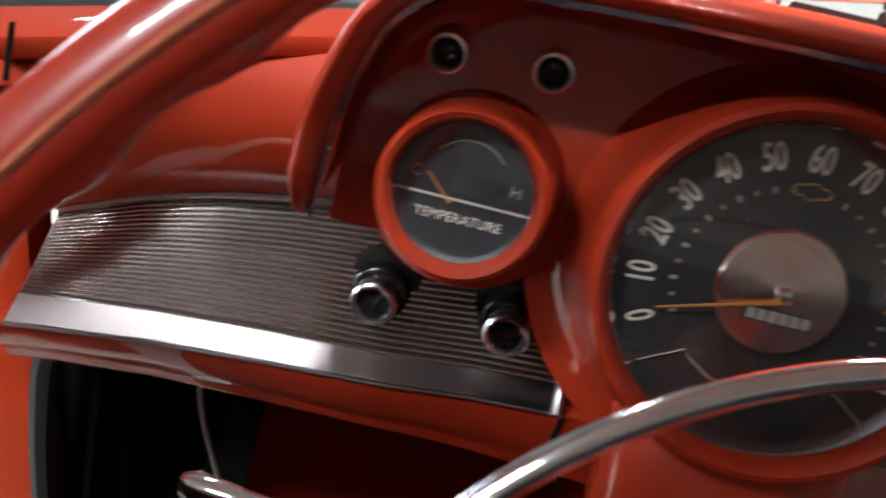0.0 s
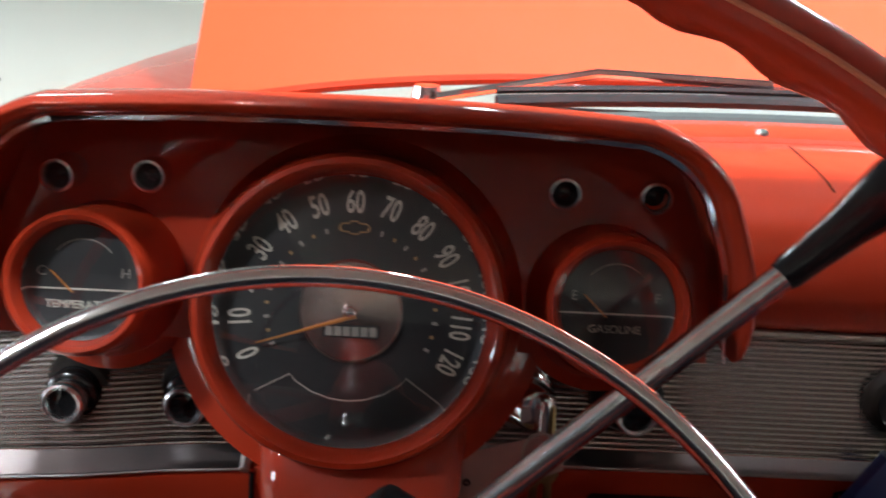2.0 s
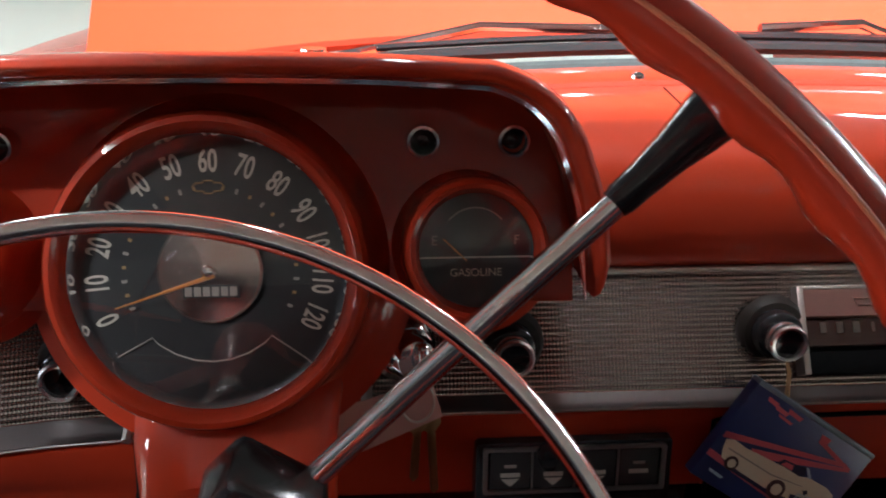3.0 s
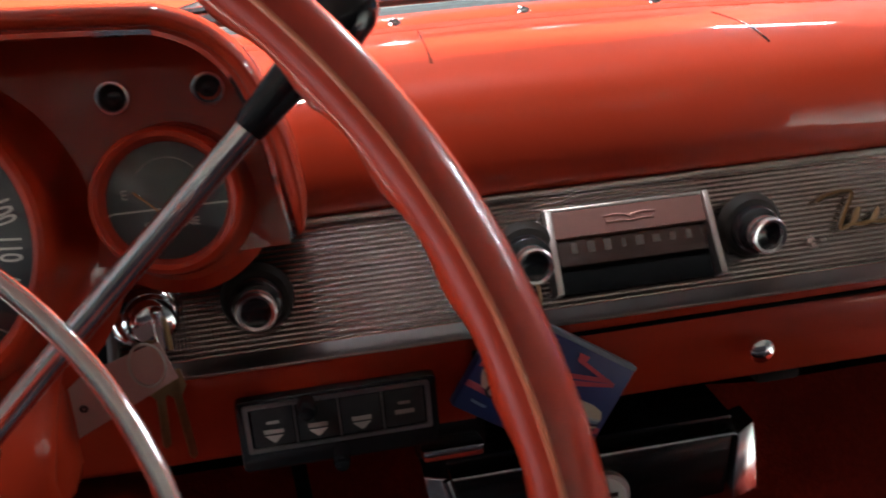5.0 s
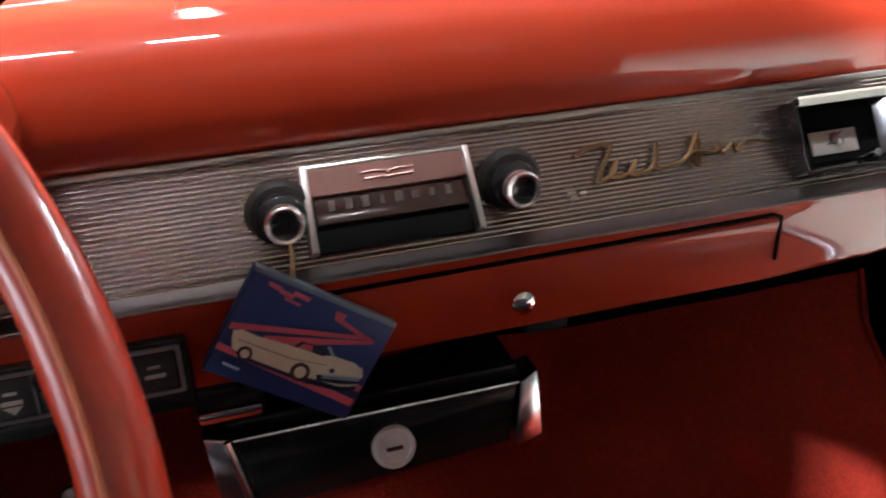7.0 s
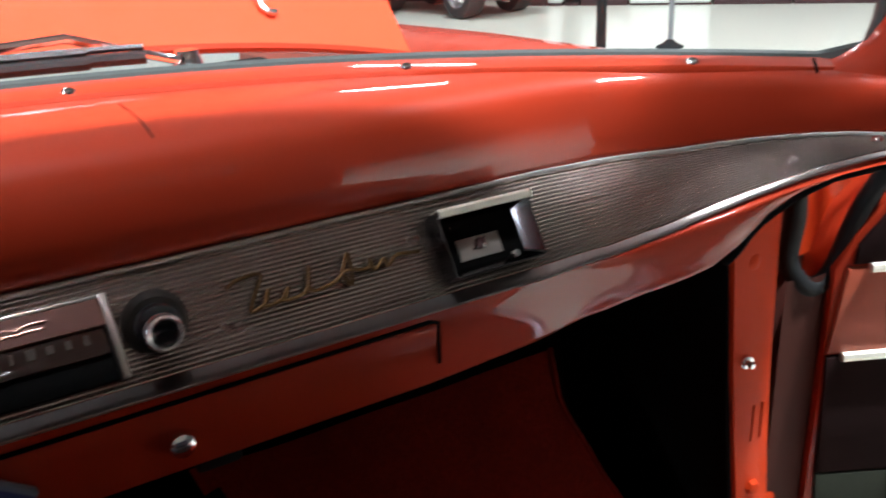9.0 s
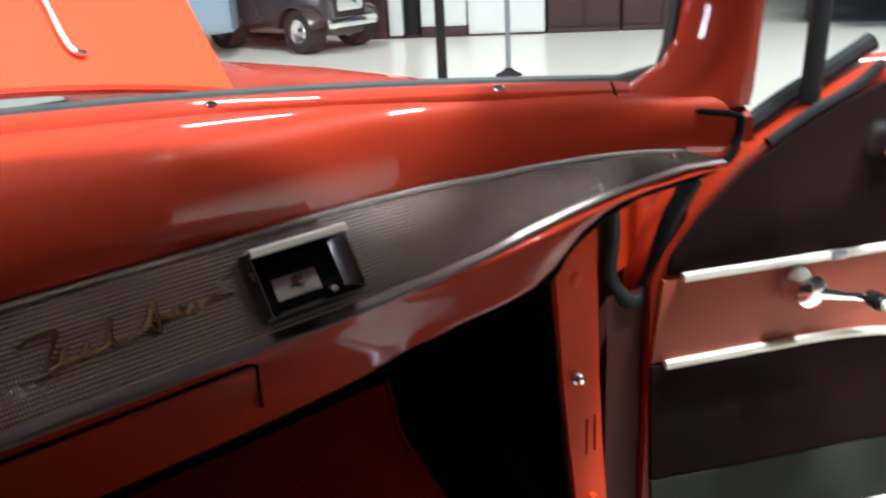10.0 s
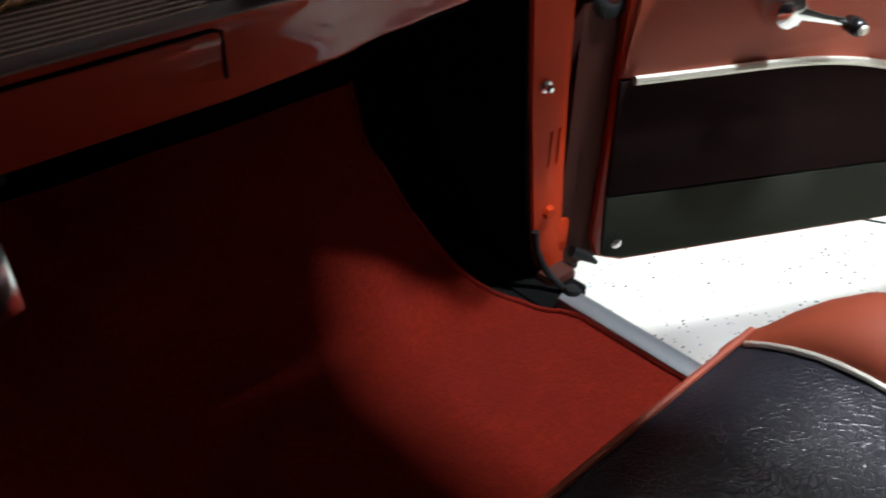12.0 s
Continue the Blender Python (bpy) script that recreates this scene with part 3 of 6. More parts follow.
def dashboard():
    t = group_of("dashboard", "red painted metal dashboard with a ribbed aluminium trim band", "dashboard", pose(0.42, 0.1, -0.09))
    # upper shell, from the trim band up to the windscreen
    rows = []

    def shell_line(x):
        a, w = band_top(x), screw_line(x)
        w = w + Vector((0, 0.035, 0.004))
        d, h = max(0.02, w.y - a.y), w.z - a.z
        kd, kh = min(1.0, d / 0.19), h / 0.096
        ctrl = [a + Vector((0, 0.006, -0.002)), a + Vector((0, -0.001, 0.004)), a + Vector((0, -0.006 * kd, 0.013 * kh)), a + Vector((0, -0.0085 * kd, 0.030 * kh)), a + Vector((0, -0.0055 * kd, 0.055 * kh)),
                a + Vector((0, 0.007 * kd, 0.078 * kh)), a + Vector((0, 0.045 * kd, 0.0895 * kh)), a + Vector((0, 0.11 * kd, 0.0925 * kh)), Vector((x, w.y - 0.03 * kd, w.z - 0.003)), w]
        e = lerp_table(x, (-0.42, -0.32, -0.20, -0.12), (0.5, 1.0, 1.0, 0.0))
        for k, out in enumerate((0.0, 0.004, 0.014, 0.023, 0.025, 0.018, 0.006)):
            ctrl[k].y -= e * out
        return spline(ctrl, 28)

    def shell_z(x, y):
        line = [p for p in shell_line(x)[12:]]
        return lerp_table(y, [p.y for p in line], [p.z for p in line])

    rows = [shell_line(x) for x in xs_between(XL - 0.045, XR + 0.026, 90)]
    part("upper_panel", grid(rows), RED, t)
    # lower panel under the band
    rows = []
    for x in xs_between(XL - 0.01, XR + 0.002, 80):
        a, b = lip_low(x), panel_low(x)
        h = a.z - b.z
        k = min(1.0, h / 0.05)
        rows.append(spline([a + Vector((0, 0.03, -0.001)), a + Vector((0, 0.004, -0.0005)), a + Vector((0, -0.001 * k, -0.006 * k)), a + Vector((0, 0.004, -0.5 * h)), b + Vector((0, -0.002 * k, 0.012 * k)), b + Vector((0, 0.001, 0.003 * k)), b + Vector((0, 0.008, 0)), b + Vector((0, 0.045, 0.002 * k - 0.003))], 22))
    part("lower_panel", grid(rows), RED, t)
    # ribbed trim band in two lengths, beside the speedometer
    for x0, x1, n in ((XL, -0.072, 26), (0.082, XR, 90)):
        rows = []
        for x in xs_between(x0, x1, n):
            a, b = band_top(x), band_low(x)
            nrm = Vector((0, -(a.z - b.z), (a.y - b.y)))
            nrm = nrm.normalized() if nrm.length > 1e-6 else Vector((0, -1, 0))
            row = []
            for k in range(23):
                for f, up in ((0.0, 0.0), (0.16, 0.0014), (0.30, 0.0018), (0.46, 0.0014), (0.62, 0.0)):
                    v = (k + f) / 23.0
                    row.append(a.lerp(b, v) + nrm * up * min(1.0, (a - b).length / 0.05))
            row.append(b)
            rows.append(row)
        band = part("trim_band", grid(rows), RIB, t, "finely ribbed aluminium trim band")
        part("top_moulding", tube([band_top(x) + Vector((0, -0.002, 0.001)) for x in xs_between(x0, x1, n)], 0.0026, 8), STEEL, band, "thin bright top moulding")
        rows = []
        for x in xs_between(x0, x1, n):
            b, c = band_low(x), lip_low(x)
            c = b.lerp(c, 1 - 0.72 * min(1.0, max(0.0, (x - 0.84) / 0.24)))
            rows.append([b + Vector((0, 0.001, -0.001)), b + Vector((0, -0.0015, 0.0004)), b.lerp(c, 0.33) + Vector((0, -0.0015, 0.0004)), b.lerp(c, 0.66) + Vector((0, -0.0015, 0.0004)), c + Vector((0, -0.0015, 0.0004)), c + Vector((0, -0.003, 0.0006)), c + Vector((0, -0.0038, -0.0004)), c + Vector((0, -0.003, -0.0016)), c + Vector((0, 0.003, -0.002))])
        part("lower_moulding", grid(rows), MOULD, band, "bright smooth steel moulding")
    for x in (-0.070, 0.080):
        part("end_moulding", tube([band_top(x) + Vector((0, -0.004, -0.012)), band_low(x) + Vector((0, -0.006, 0)), lip_low(x) + Vector((0, -0.005, 0))], 0.0035, 8), STEEL, t)
    # dark joint under the trim's right end, and the screw in its tip
    joint = [Vector((1.178, -0.107, 0.113)), Vector((1.175, -0.107, 0.095)), Vector((1.160, -0.107, 0.077))] + [panel_low(x) + Vector((0.002, 0.004, -0.004)) for x in xs_between(1.130, 1.03, 14)] + [panel_low(1.02) + Vector((0.006, 0.006, -0.004))]
    part("end_joint", tube(spline(joint, 60), 0.0042, 8), BLACKIN, t, "dark joint round the dashboard's end")
    part("screw", lathe([(0, 0.003), (0.003, 0.0026), (0.0045, 0.001), (0.0045, -0.003)], 16), CHROME, t, "", True, facing(band_low(1.128).lerp(band_top(1.128), 0.55) + Vector((0, -0.002, 0.001)), (0.1, -1, 0.5)))
    # screws along the windscreen's foot
    for x in (-0.277, 0.30, 0.407, 0.517, 0.789, 1.025):
        p = screw_line(x)
        part("screw", lathe([(0, 0.004), (0.003, 0.0036), (0.0055, 0.002), (0.006, 0), (0.006, -0.004)], 16), CHROME, t, "", True, Matrix.Translation(p + Vector((0, -0.004, 0.0062))))
    # defroster slots
    for x0, y0, x1, y1 in ((0.316, 0.225, 0.309, 0.120), (0.545, 0.190, 0.547, 0.104)):
        part("defroster_slot", tube([(x0 + (x1 - x0) * k / 9, y0 + (y1 - y0) * k / 9, shell_z(x0 + (x1 - x0) * k / 9, y0 + (y1 - y0) * k / 9)) for k in range(10)], 0.0009, 6), BLACK, t)
    # glove box door and its button
    xs = xs_between(0.312, 0.728, 30)
    rows = []
    for x in xs:
        a, b = lip_low(x), panel_low(x)
        z0, z1 = a.z - 0.011, b.z + 0.004
        y0 = a.y
        rows.append([Vector((x, y0 + 0.006, z0)), Vector((x, y0 - 0.001, z0 - 0.0015)), Vector((x, y0 - 0.0025, z0 - 0.005)), Vector((x, y0 + 0.001, (z0 + z1) / 2)), Vector((x, y0 + 0.006, z1 + 0.006)), Vector((x, y0 + 0.009, z1 + 0.001)), Vector((x, y0 + 0.02, z1))])
    door = part("glove_box_door", grid(rows), RED, t, "red glove box door with a dark gap round it")
    part("gap", tube([(0.3105, 0.034, -0.082), (0.3105, 0.0335, -0.024), (0.317, 0.0335, -0.0225), (0.722, 0.0335, -0.0205), (0.7295, 0.0335, -0.023), (0.7295, 0.034, -0.060)], 0.0017, 6), BLACKIN, door)
    b = lathe([(0, 0.020), (0.006, 0.0195), (0.009, 0.017), (0.0095, 0.013), (0.006, 0.010), (0.006, 0.004), (0.0105, 0.002), (0.0105, -0.01)], 28)
    part("push_button", b, CHROME, door, "round chrome push button", True, facing((0.515, 0.043, -0.054), (0, -1, 0.05)))
    part("striker", box(0.035, 0.02, 0.010, 0.003, at=(0.545, 0.062, -0.093)), RUBBER, t)
    part("panel_seam", tube([lip_low(-0.066) + Vector((0, -0.001, -0.004)), lip_low(-0.068) + Vector((0, 0.0, -0.04)), panel_low(-0.074) + Vector((0, -0.002, 0.004))], 0.0018, 6), BLACKIN, t)
    # Near-black sheet for the deep shade under the dashboard.
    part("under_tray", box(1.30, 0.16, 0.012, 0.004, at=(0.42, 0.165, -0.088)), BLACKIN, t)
    # gold script, a plain flowing stroke
    pts = [(0.572, 0.036), (0.582, 0.040), (0.600, 0.040), (0.590, 0.026), (0.586, 0.018), (0.598, 0.022), (0.603, 0.030), (0.596, 0.020), (0.612, 0.021), (0.618, 0.028), (0.612, 0.020), (0.630, 0.022), (0.638, 0.038), (0.634, 0.022),
           (0.650, 0.022), (0.662, 0.027), (0.672, 0.040), (0.668, 0.018), (0.664, 0.028), (0.684, 0.026), (0.688, 0.032), (0.690, 0.024), (0.700, 0.030), (0.702, 0.024), (0.712, 0.030), (0.732, 0.028)]
    pts3 = [Vector((x, 0.075 + 0.6 * (z - 0.040) - 0.0052, z + 0.0008)) for x, z in pts]
    part("script_emblem", tube(spline(pts3, 120), 0.0016, 6), GOLD, t, "gold flowing script emblem")
    return t


DASH = dashboard()

# ---- instruments ----
TILT = math.atan2(0.026, 0.079)
NF = Vector((0, -math.cos(TILT), math.sin(TILT)))
UPF = Vector((0, math.sin(TILT), math.cos(TILT)))


def on_face(x, up, out=0.0, origin=(0, 0, 0.167)):
    return Vector(origin) + Vector((x, 0, 0)) + UPF * up + NF * out


def hood_outline(n=64):
    """The instrument hood's opening, from its lower left end over the top to its lower right end."""
    xl, xr, zt, r, zb = -0.206, 0.200, 0.210, 0.055, 0.092
    pts = [(xl - 0.006, zb), (xl - 0.003, zb + 0.03), (xl, zt - r - 0.01)]
    pts += [(xl + 0.006 + r - r * math.cos(radians(a)), zt - r + r * math.sin(radians(a))) for a in (15, 35, 55, 75, 90)]
    pts += [(-0.08, zt + 0.003), (0, zt + 0.004), (0.08, zt + 0.003)]
    pts += [(xr - 0.006 - r + r * math.cos(radians(a)), zt - r + r * math.sin(radians(a))) for a in (90, 75, 55, 35, 15)]
    pts += [(xr, zt - r - 0.01), (xr + 0.003, zb + 0.03), (xr + 0.006, zb)]
    return spline([(x, 0, z) for x, z in pts], n)


def instrument_cluster():
    t = group_of("instrument_cluster", "red hooded instrument cluster with chrome lip", "instrument cluster", pose(0, 0, 0.05))
    line = hood_outline(110)
    rows = []
    for i, p in enumerate(line):
        a, b = line[max(0, i - 1)], line[min(len(line) - 1, i + 1)]
        d = (b - a).normalized()
        o = Vector((-d.z, 0, d.x))
        lean = 0.10 * (p.z - 0.15)
        top = max(0.0, (p.z - 0.12) / 0.09)
        base = Vector((p.x, -0.015 + lean, p.z))
        prof = [(0.062, -0.004, 0), (0.03, -0.002, 0), (0.010, 0.0, 0), (0.0, 0.0008, 0), (-0.008, 0.0030, 0), (-0.012, 0.0068, 0), (-0.0108, 0.0092, 0), (-0.005, 0.0112, 0), (0.012, 0.0118, -0.001 * top), (0.040, 0.0110, -0.009 * top),
                (0.075, 0.009, -0.024 * top), (0.11, 0.003, -0.042 * top), (0.16, -0.010, -0.066 * top)]
        near = min(1.0, min(i, len(line) - 1 - i) / 5.0) ** 0.5
        side = abs(o.x) ** 2 * top
        rows.append(spline([base + Vector((0, (y if y < 0.02 else 0.02 + (y - 0.02) * (1 - 0.55 * side)) + 0.012 * (1 - near), dz * (1 + 0.6 * side) + 0.002 * (1 - near))) + o * out * (0.25 + 0.75 * near) for y, out, dz in prof], 44))
    part("hood", grid(rows), RED, t)
    part("chrome_lip", tube([Vector((p.x * 0.992, -0.011 + 0.10 * (p.z - 0.15), p.z - 0.001)) for p in line], 0.0036, 8, radii=[0.0036 * min(1.0, 0.15 + min(i, len(line) - 1 - i) / 8) for i in range(len(line))]), CHROME, t, "thin chrome lip round the hood opening")
    # recessed plate behind the gauges
    rows = []
    for k in range(24):
        up = -0.081 + 0.131 * k / 23
        rise = max(0.0, on_face(0, up).z - 0.157)
        trim = 0.055 - math.sqrt(max(0.0, 0.055**2 - min(rise, 0.050) ** 2))
        rows.append([on_face(x, up, -0.040 + 0.008 * (abs(x) / 0.2) ** 2) for x in xs_between(-0.206 + trim, 0.202 - trim, 30)])
    part("back_plate", grid(rows), RED, t)
    return t


def indicator(x, y):
    t = group_of("indicator_lamp", "small dark indicator lamp with a chrome ring", "indicator lamp", None, "", "indicator lamps")
    part("chrome_ring", lathe([(0.0068, -0.006), (0.0068, 0.0), (0.0078, 0.0016), (0.0092, 0.0012), (0.0098, -0.001), (0.0095, -0.014), (0.011, -0.018)], 32), SATIN, t)
    part("lens", lathe([(0, -0.003), (0.004, -0.0035), (0.0069, -0.006), (0.0069, -0.02)], 24), BLACK, t, "dark glass lens")
    return t


def gauge(name, label, cx, cz, word, left, right):
    c = on_face(cx, (cz - 0.167) / math.cos(TILT))
    m = facing(c, NF)
    t = group_of(name, label, "gauge", m)
    part("bezel", lathe([(0.054, -0.045), (0.046, -0.040), (0.0425, -0.030), (0.0405, -0.012), (0.0393, 0.004), (0.0382, 0.009), (0.036, 0.0115), (0.0335, 0.010), (0.0318, 0.004), (0.0312, -0.002)], 56), RED, t, "red bezel", True, m)
    part("inner_ring", lathe([(0.0318, -0.002), (0.0318, 0.0015), (0.0311, 0.0022), (0.0296, -0.003)], 56), CHROME, t, "", True, m)
    part("dial", lathe([(0, -0.003), (0.031, -0.003), (0.031, -0.005), (0, -0.005)], 48), DIAL, t, "black dial", True, m)
    part("line", box(0.0585, 0.0009, 0.0004, at=(0, -0.0040, -0.0024)), INK, t, "", False, m)
    lettering(word, 0.0061, m @ Matrix.Translation((0, -0.0125, -0.0026)), INK, t)
    for x, ch in ((-0.0225, left), (0.0225, right)):
        lettering(ch, 0.0075, m @ Matrix.Translation((x, 0.005, -0.0026)), INKDIM, t)
    part("scale_arc", tube([(0.019 * math.cos(radians(a)), 0.004 + 0.019 * math.sin(radians(a)), -0.0024) for a in range(40, 141, 5)], 0.0004, 4), INKDIM, t, "", False, m)
    part("pointer", tube([(-0.005, -0.006, -0.0015), (-0.0175, 0.006, -0.0015)], 0.0005, 5), NEEDLE, t, "", True, m)
    part("glass", lathe([(0, 0.0026), (0.016, 0.0020), (0.031, 0.0004)], 40), DIALGLASS, t, "", True, m).visible_shadow = False
    return t


def speedometer():
    c = on_face(0.0, (0.1125 - 0.167) / math.cos(TILT))
    m = facing(c, NF)
    t = group_of("speedometer", "large round black speedometer in a red bezel", "speedometer", m)
    part("bezel", lathe([(0.112, -0.0455), (0.102, -0.043), (0.0935, -0.036), (0.0885, -0.024), (0.0862, -0.010), (0.0850, 0.000), (0.0838, 0.008), (0.0815, 0.0125), (0.0785, 0.0135), (0.0755, 0.011), (0.0738, 0.004), (0.0732, -0.002)], 96), RED, t, "thick red bezel", True, m)
    part("inner_ring", lathe([(0.0738, -0.0005), (0.0738, 0.003), (0.0730, 0.0037), (0.0716, 0.001), (0.0698, -0.0038)], 96), CHROME, t, "thin chrome ring", True, m)
    part("dial", lathe([(0, -0.004), (0.073, -0.004), (0.073, -0.007), (0, -0.007)], 80), DIAL, t, "black dial", True, m)
    for k in range(13):
        a = radians(-114 + 19 * k)
        s = str(10 * k)
        size = 0.0150 if k < 10 else 0.0140
        lettering(s, size, m @ Matrix.Translation((0.0592 * math.sin(a), 0.0592 * math.cos(a) - 0.001, -0.0036)) @ Matrix.Rotation(-a, 4, "Z") @ Matrix.Diagonal((0.68, 1.15, 1, 1)), INK, t, "numeral", "", 0.0002)
    for k in range(25):
        a = radians(-114 + 9.5 * k)
        if k == 12:
            continue
        part("tick", box(0.0016, 0.0030 if k % 2 == 0 else 0.0020, 0.0004, at=(0, 0, 0)), GILT if k % 2 else INKDIM, t, "", False, m @ Matrix.Translation((0.0455 * math.sin(a), 0.0455 * math.cos(a) - 0.001, -0.0036)) @ Matrix.Rotation(-a, 4, "Z"))
    # a plain flat-ended emblem outline under the top numeral
    em = [(-0.0085, 0.0), (-0.0065, -0.0022), (-0.0028, -0.0022), (-0.0022, -0.0034), (0.0022, -0.0034), (0.0028, -0.0022), (0.0065, -0.0022), (0.0085, 0.0), (0.0065, 0.0022), (0.0028, 0.0022), (0.0022, 0.0034), (-0.0022, 0.0034), (-0.0028, 0.0022), (-0.0065, 0.0022)]
    part("emblem", tube([(x, 0.0448 + y, -0.0034) for x, y in em], 0.0004, 4, True), GILT, t, "small gold emblem outline", False, m)
    boss = part("boss", lathe([(0, 0.0025), (0.006, 0.002), (0.0265, -0.0005), (0.0280, -0.002), (0.0280, -0.0045)], 56), HUBPLATE, t, "polished round centre boss", True, m)
    part("odometer_window", box(0.030, 0.0068, 0.0012, 0.0004, at=(0.001, -0.0105, 0.0014)), DIAL, boss, "", False, m)
    for k in range(6):
        part("odometer_wheel", box(0.0038, 0.0050, 0.0006, 0.0002, at=(-0.0108 + 0.0047 * k, -0.0105, 0.0022)), INKDIM, boss, "", False, m)
    a = radians(-111)
    part("needle", tube([(0.016 * -math.sin(a) * 0.2, -0.002, 0.004), (0.053 * math.sin(a), 0.053 * math.cos(a), 0.0)], 0.0009, 6, radii=[0.0012, 0.0004]), NEEDLE, t, "orange needle", True, m)
    part("needle_cap", lathe([(0, 0.0062), (0.0025, 0.0055), (0.0042, 0.003), (0.0042, 0.001)], 20), CHROME, t, "", True, m)
    arc = [(-0.050, -0.0455), (-0.0315, -0.0355)] + [(0.0455 * math.sin(radians(g)), -0.0035 - 0.0455 * math.cos(radians(g)) * 1.0) for g in (-38, -25, -12, 0, 12, 25, 38)] + [(0.0315, -0.0355), (0.050, -0.0485)]
    part("dial_line", tube([(x, y, -0.0034) for x, y in arc], 0.00045, 4), INKDIM, t, "", False, m)
    part("glass", lathe([(0, 0.0085), (0.04, 0.0066), (0.073, 0.0015)], 64), DIALGLASS, t, "", True, m).visible_shadow = False
    return t


instrument_cluster()
ind = indicator(0, 0)
first = True
for x, y in ((-0.166, 0.020), (-0.118, 0.027), (0.116, 0.031), (0.168, 0.031)):
    m = facing((x, y, 0.169), (0, -1, 0.12))
    if first:
        ind.matrix_basis = m
        first = False
    else:
        copy_thing(ind, m)
gauge("temperature_gauge", "round black temperature gauge with a red bezel", -0.1435, 0.121, "TEMPERATURE", "C", "H")
gauge("fuel_gauge", "round black gasoline gauge with a red bezel", 0.1425, 0.121, "GASOLINE", "E", "F")
speedometer()


# ---- controls on the dashboard ----
def control_knob(p):
    """A black knob with a chrome rimmed face, on the dashboard."""
    m = facing(p, (0, -1, 0.10))
    k = part("control_knob", lathe([(0.0170, -0.030), (0.0165, -0.014), (0.0150, -0.012), (0.0118, -0.011), (0.0112, -0.004), (0.0118, -0.001)], 40), BLACK, DASH, "black knob with a chrome rimmed face", True, m)
    part("escutcheon", lathe([(0.0, -0.026), (0.0235, -0.030), (0.0232, -0.026), (0.0205, -0.022), (0.0130, -0.020)], 40), BAKELITE, k, "round dark base plate", True, m)
    part("chrome_rim", lathe([(0.0116, -0.0105), (0.0124, -0.0095), (0.0126, -0.0050), (0.0120, -0.0040), (0.0130, -0.0020), (0.0130, 0.0012), (0.0116, 0.0026), (0.0098, 0.0020), (0.0090, -0.001)], 40), SATIN, k, "", True, m)
    part("cap", lathe([(0, -0.0022), (0.006, -0.0018), (0.0092, -0.0006), (0.0092, -0.004)], 32), BLACK, k, "", True, m)


for p in ((-0.182, 0.030, 0.019), (-0.108, 0.034, 0.018), (0.174, 0.031, 0.028), (0.355, 0.038, 0.030), (0.518, 0.035, 0.031)):
    control_knob(p)


def on_band(x, z, out=0.0):
    """A point on the trim band's slope."""
    return Vector((x, 0.0515 + 0.60 * z, z)) + Vector((0, -0.857, 0.514)) * out


def car_radio():
    m = facing(on_band(0.4315, 0.0245, 0.009), (0, -0.81, 0.585))
    t = group_of("car_radio", "chrome framed car radio with a dark dial and slot", "radio", m)
    w, h = 0.114, 0.060
    part("case", box(w - 0.004, h, 0.012, 0.001, at=(0, 0, -0.012)), BLACK, t, "", True, m)
    for s in (-1, 1):
        side = [(s * w / 2 - 0.0024, h / 2), (s * w / 2 + 0.0024, h / 2), (s * (w / 2 + 0.0015) + 0.0024, -h / 2), (s * (w / 2 + 0.0015) - 0.0024, -h / 2)]
        part("side_bar", plate(side, 0.013, 0.0012), STEEL, t, "dull chrome side bar", True, m @ Matrix.Translation((0, 0, -0.010)))
    part("top_edge", box(w, 0.0022, 0.008, 0.0006, at=(0, h / 2 - 0.001, -0.003)), STEEL, t, "", True, m)
    plate_row = [(-0.006, 0.0285, 0.0004), (-0.001, 0.0285, 0.0004), (0.0005, 0.0275, 0.0), (0.0, 0.009, 0.0), (-0.001, 0.0082, 0.0), (-0.006, 0.0080, 0.0)]
    part("face_plate", grid([[(x, y, z) for z, y, _ in plate_row] for x in (-w / 2 + 0.002, w / 2 - 0.002)]), FACEPLATE, t, "brushed pinkish metal face plate", True, m)
    dial = part("dial", box(w - 0.006, 0.018, 0.004, 0.001, at=(0, -0.001, -0.0045)), mat_dial_brown, t, "dark brown tuning dial", True, m)
    rnd = random.Random(5)
    for k in range(8):
        part("dial_mark", box(0.0022 + 0.0035 * rnd.random(), 0.0050 + 0.003 * rnd.random(), 0.0006, at=(-0.042 + 0.0118 * k, 0.0015, -0.0023)), mat_dial_mark, dial, "", False, m)
    part("lower_glass", box(w - 0.007, 0.0055, 0.002, 0.0006, at=(0, -0.0085, -0.0025)), mat_dial_brown, dial, "", True, m)
    # The slot's shaded depth is a near-black plate, not a real recess.
    part("slot", box(w - 0.006, 0.018, 0.003, 0.0006, at=(0, -0.0205, -0.0060)), BLACKIN, t, "radio slot with its dark depth painted near-black", True, m)
    v = [(-0.019, 0.0022), (-0.008, 0.0026), (-0.002, 0.0014), (0, -0.0004), (0.002, 0.0014), (0.008, 0.0026), (0.019, 0.0022), (0.017, -0.0022), (0.004, -0.0020), (0, -0.0030), (-0.004, -0.0020), (-0.017, -0.0022)]
    part("emblem", tube([(x, 0.0185 + y, 0.0006) for x, y in v], 0.0009, 5, True), FACEPLATE, t, "small raised emblem outline", True, m)


mat_dial_mark = mat("faded_dial_marks", (0.040, 0.026, 0.019), 0.5)
mat_dial_brown = mat("brown_dial_glass", (0.018, 0.008, 0.006), 0.2, 0, 0.0, 0.2, 100)
car_radio()


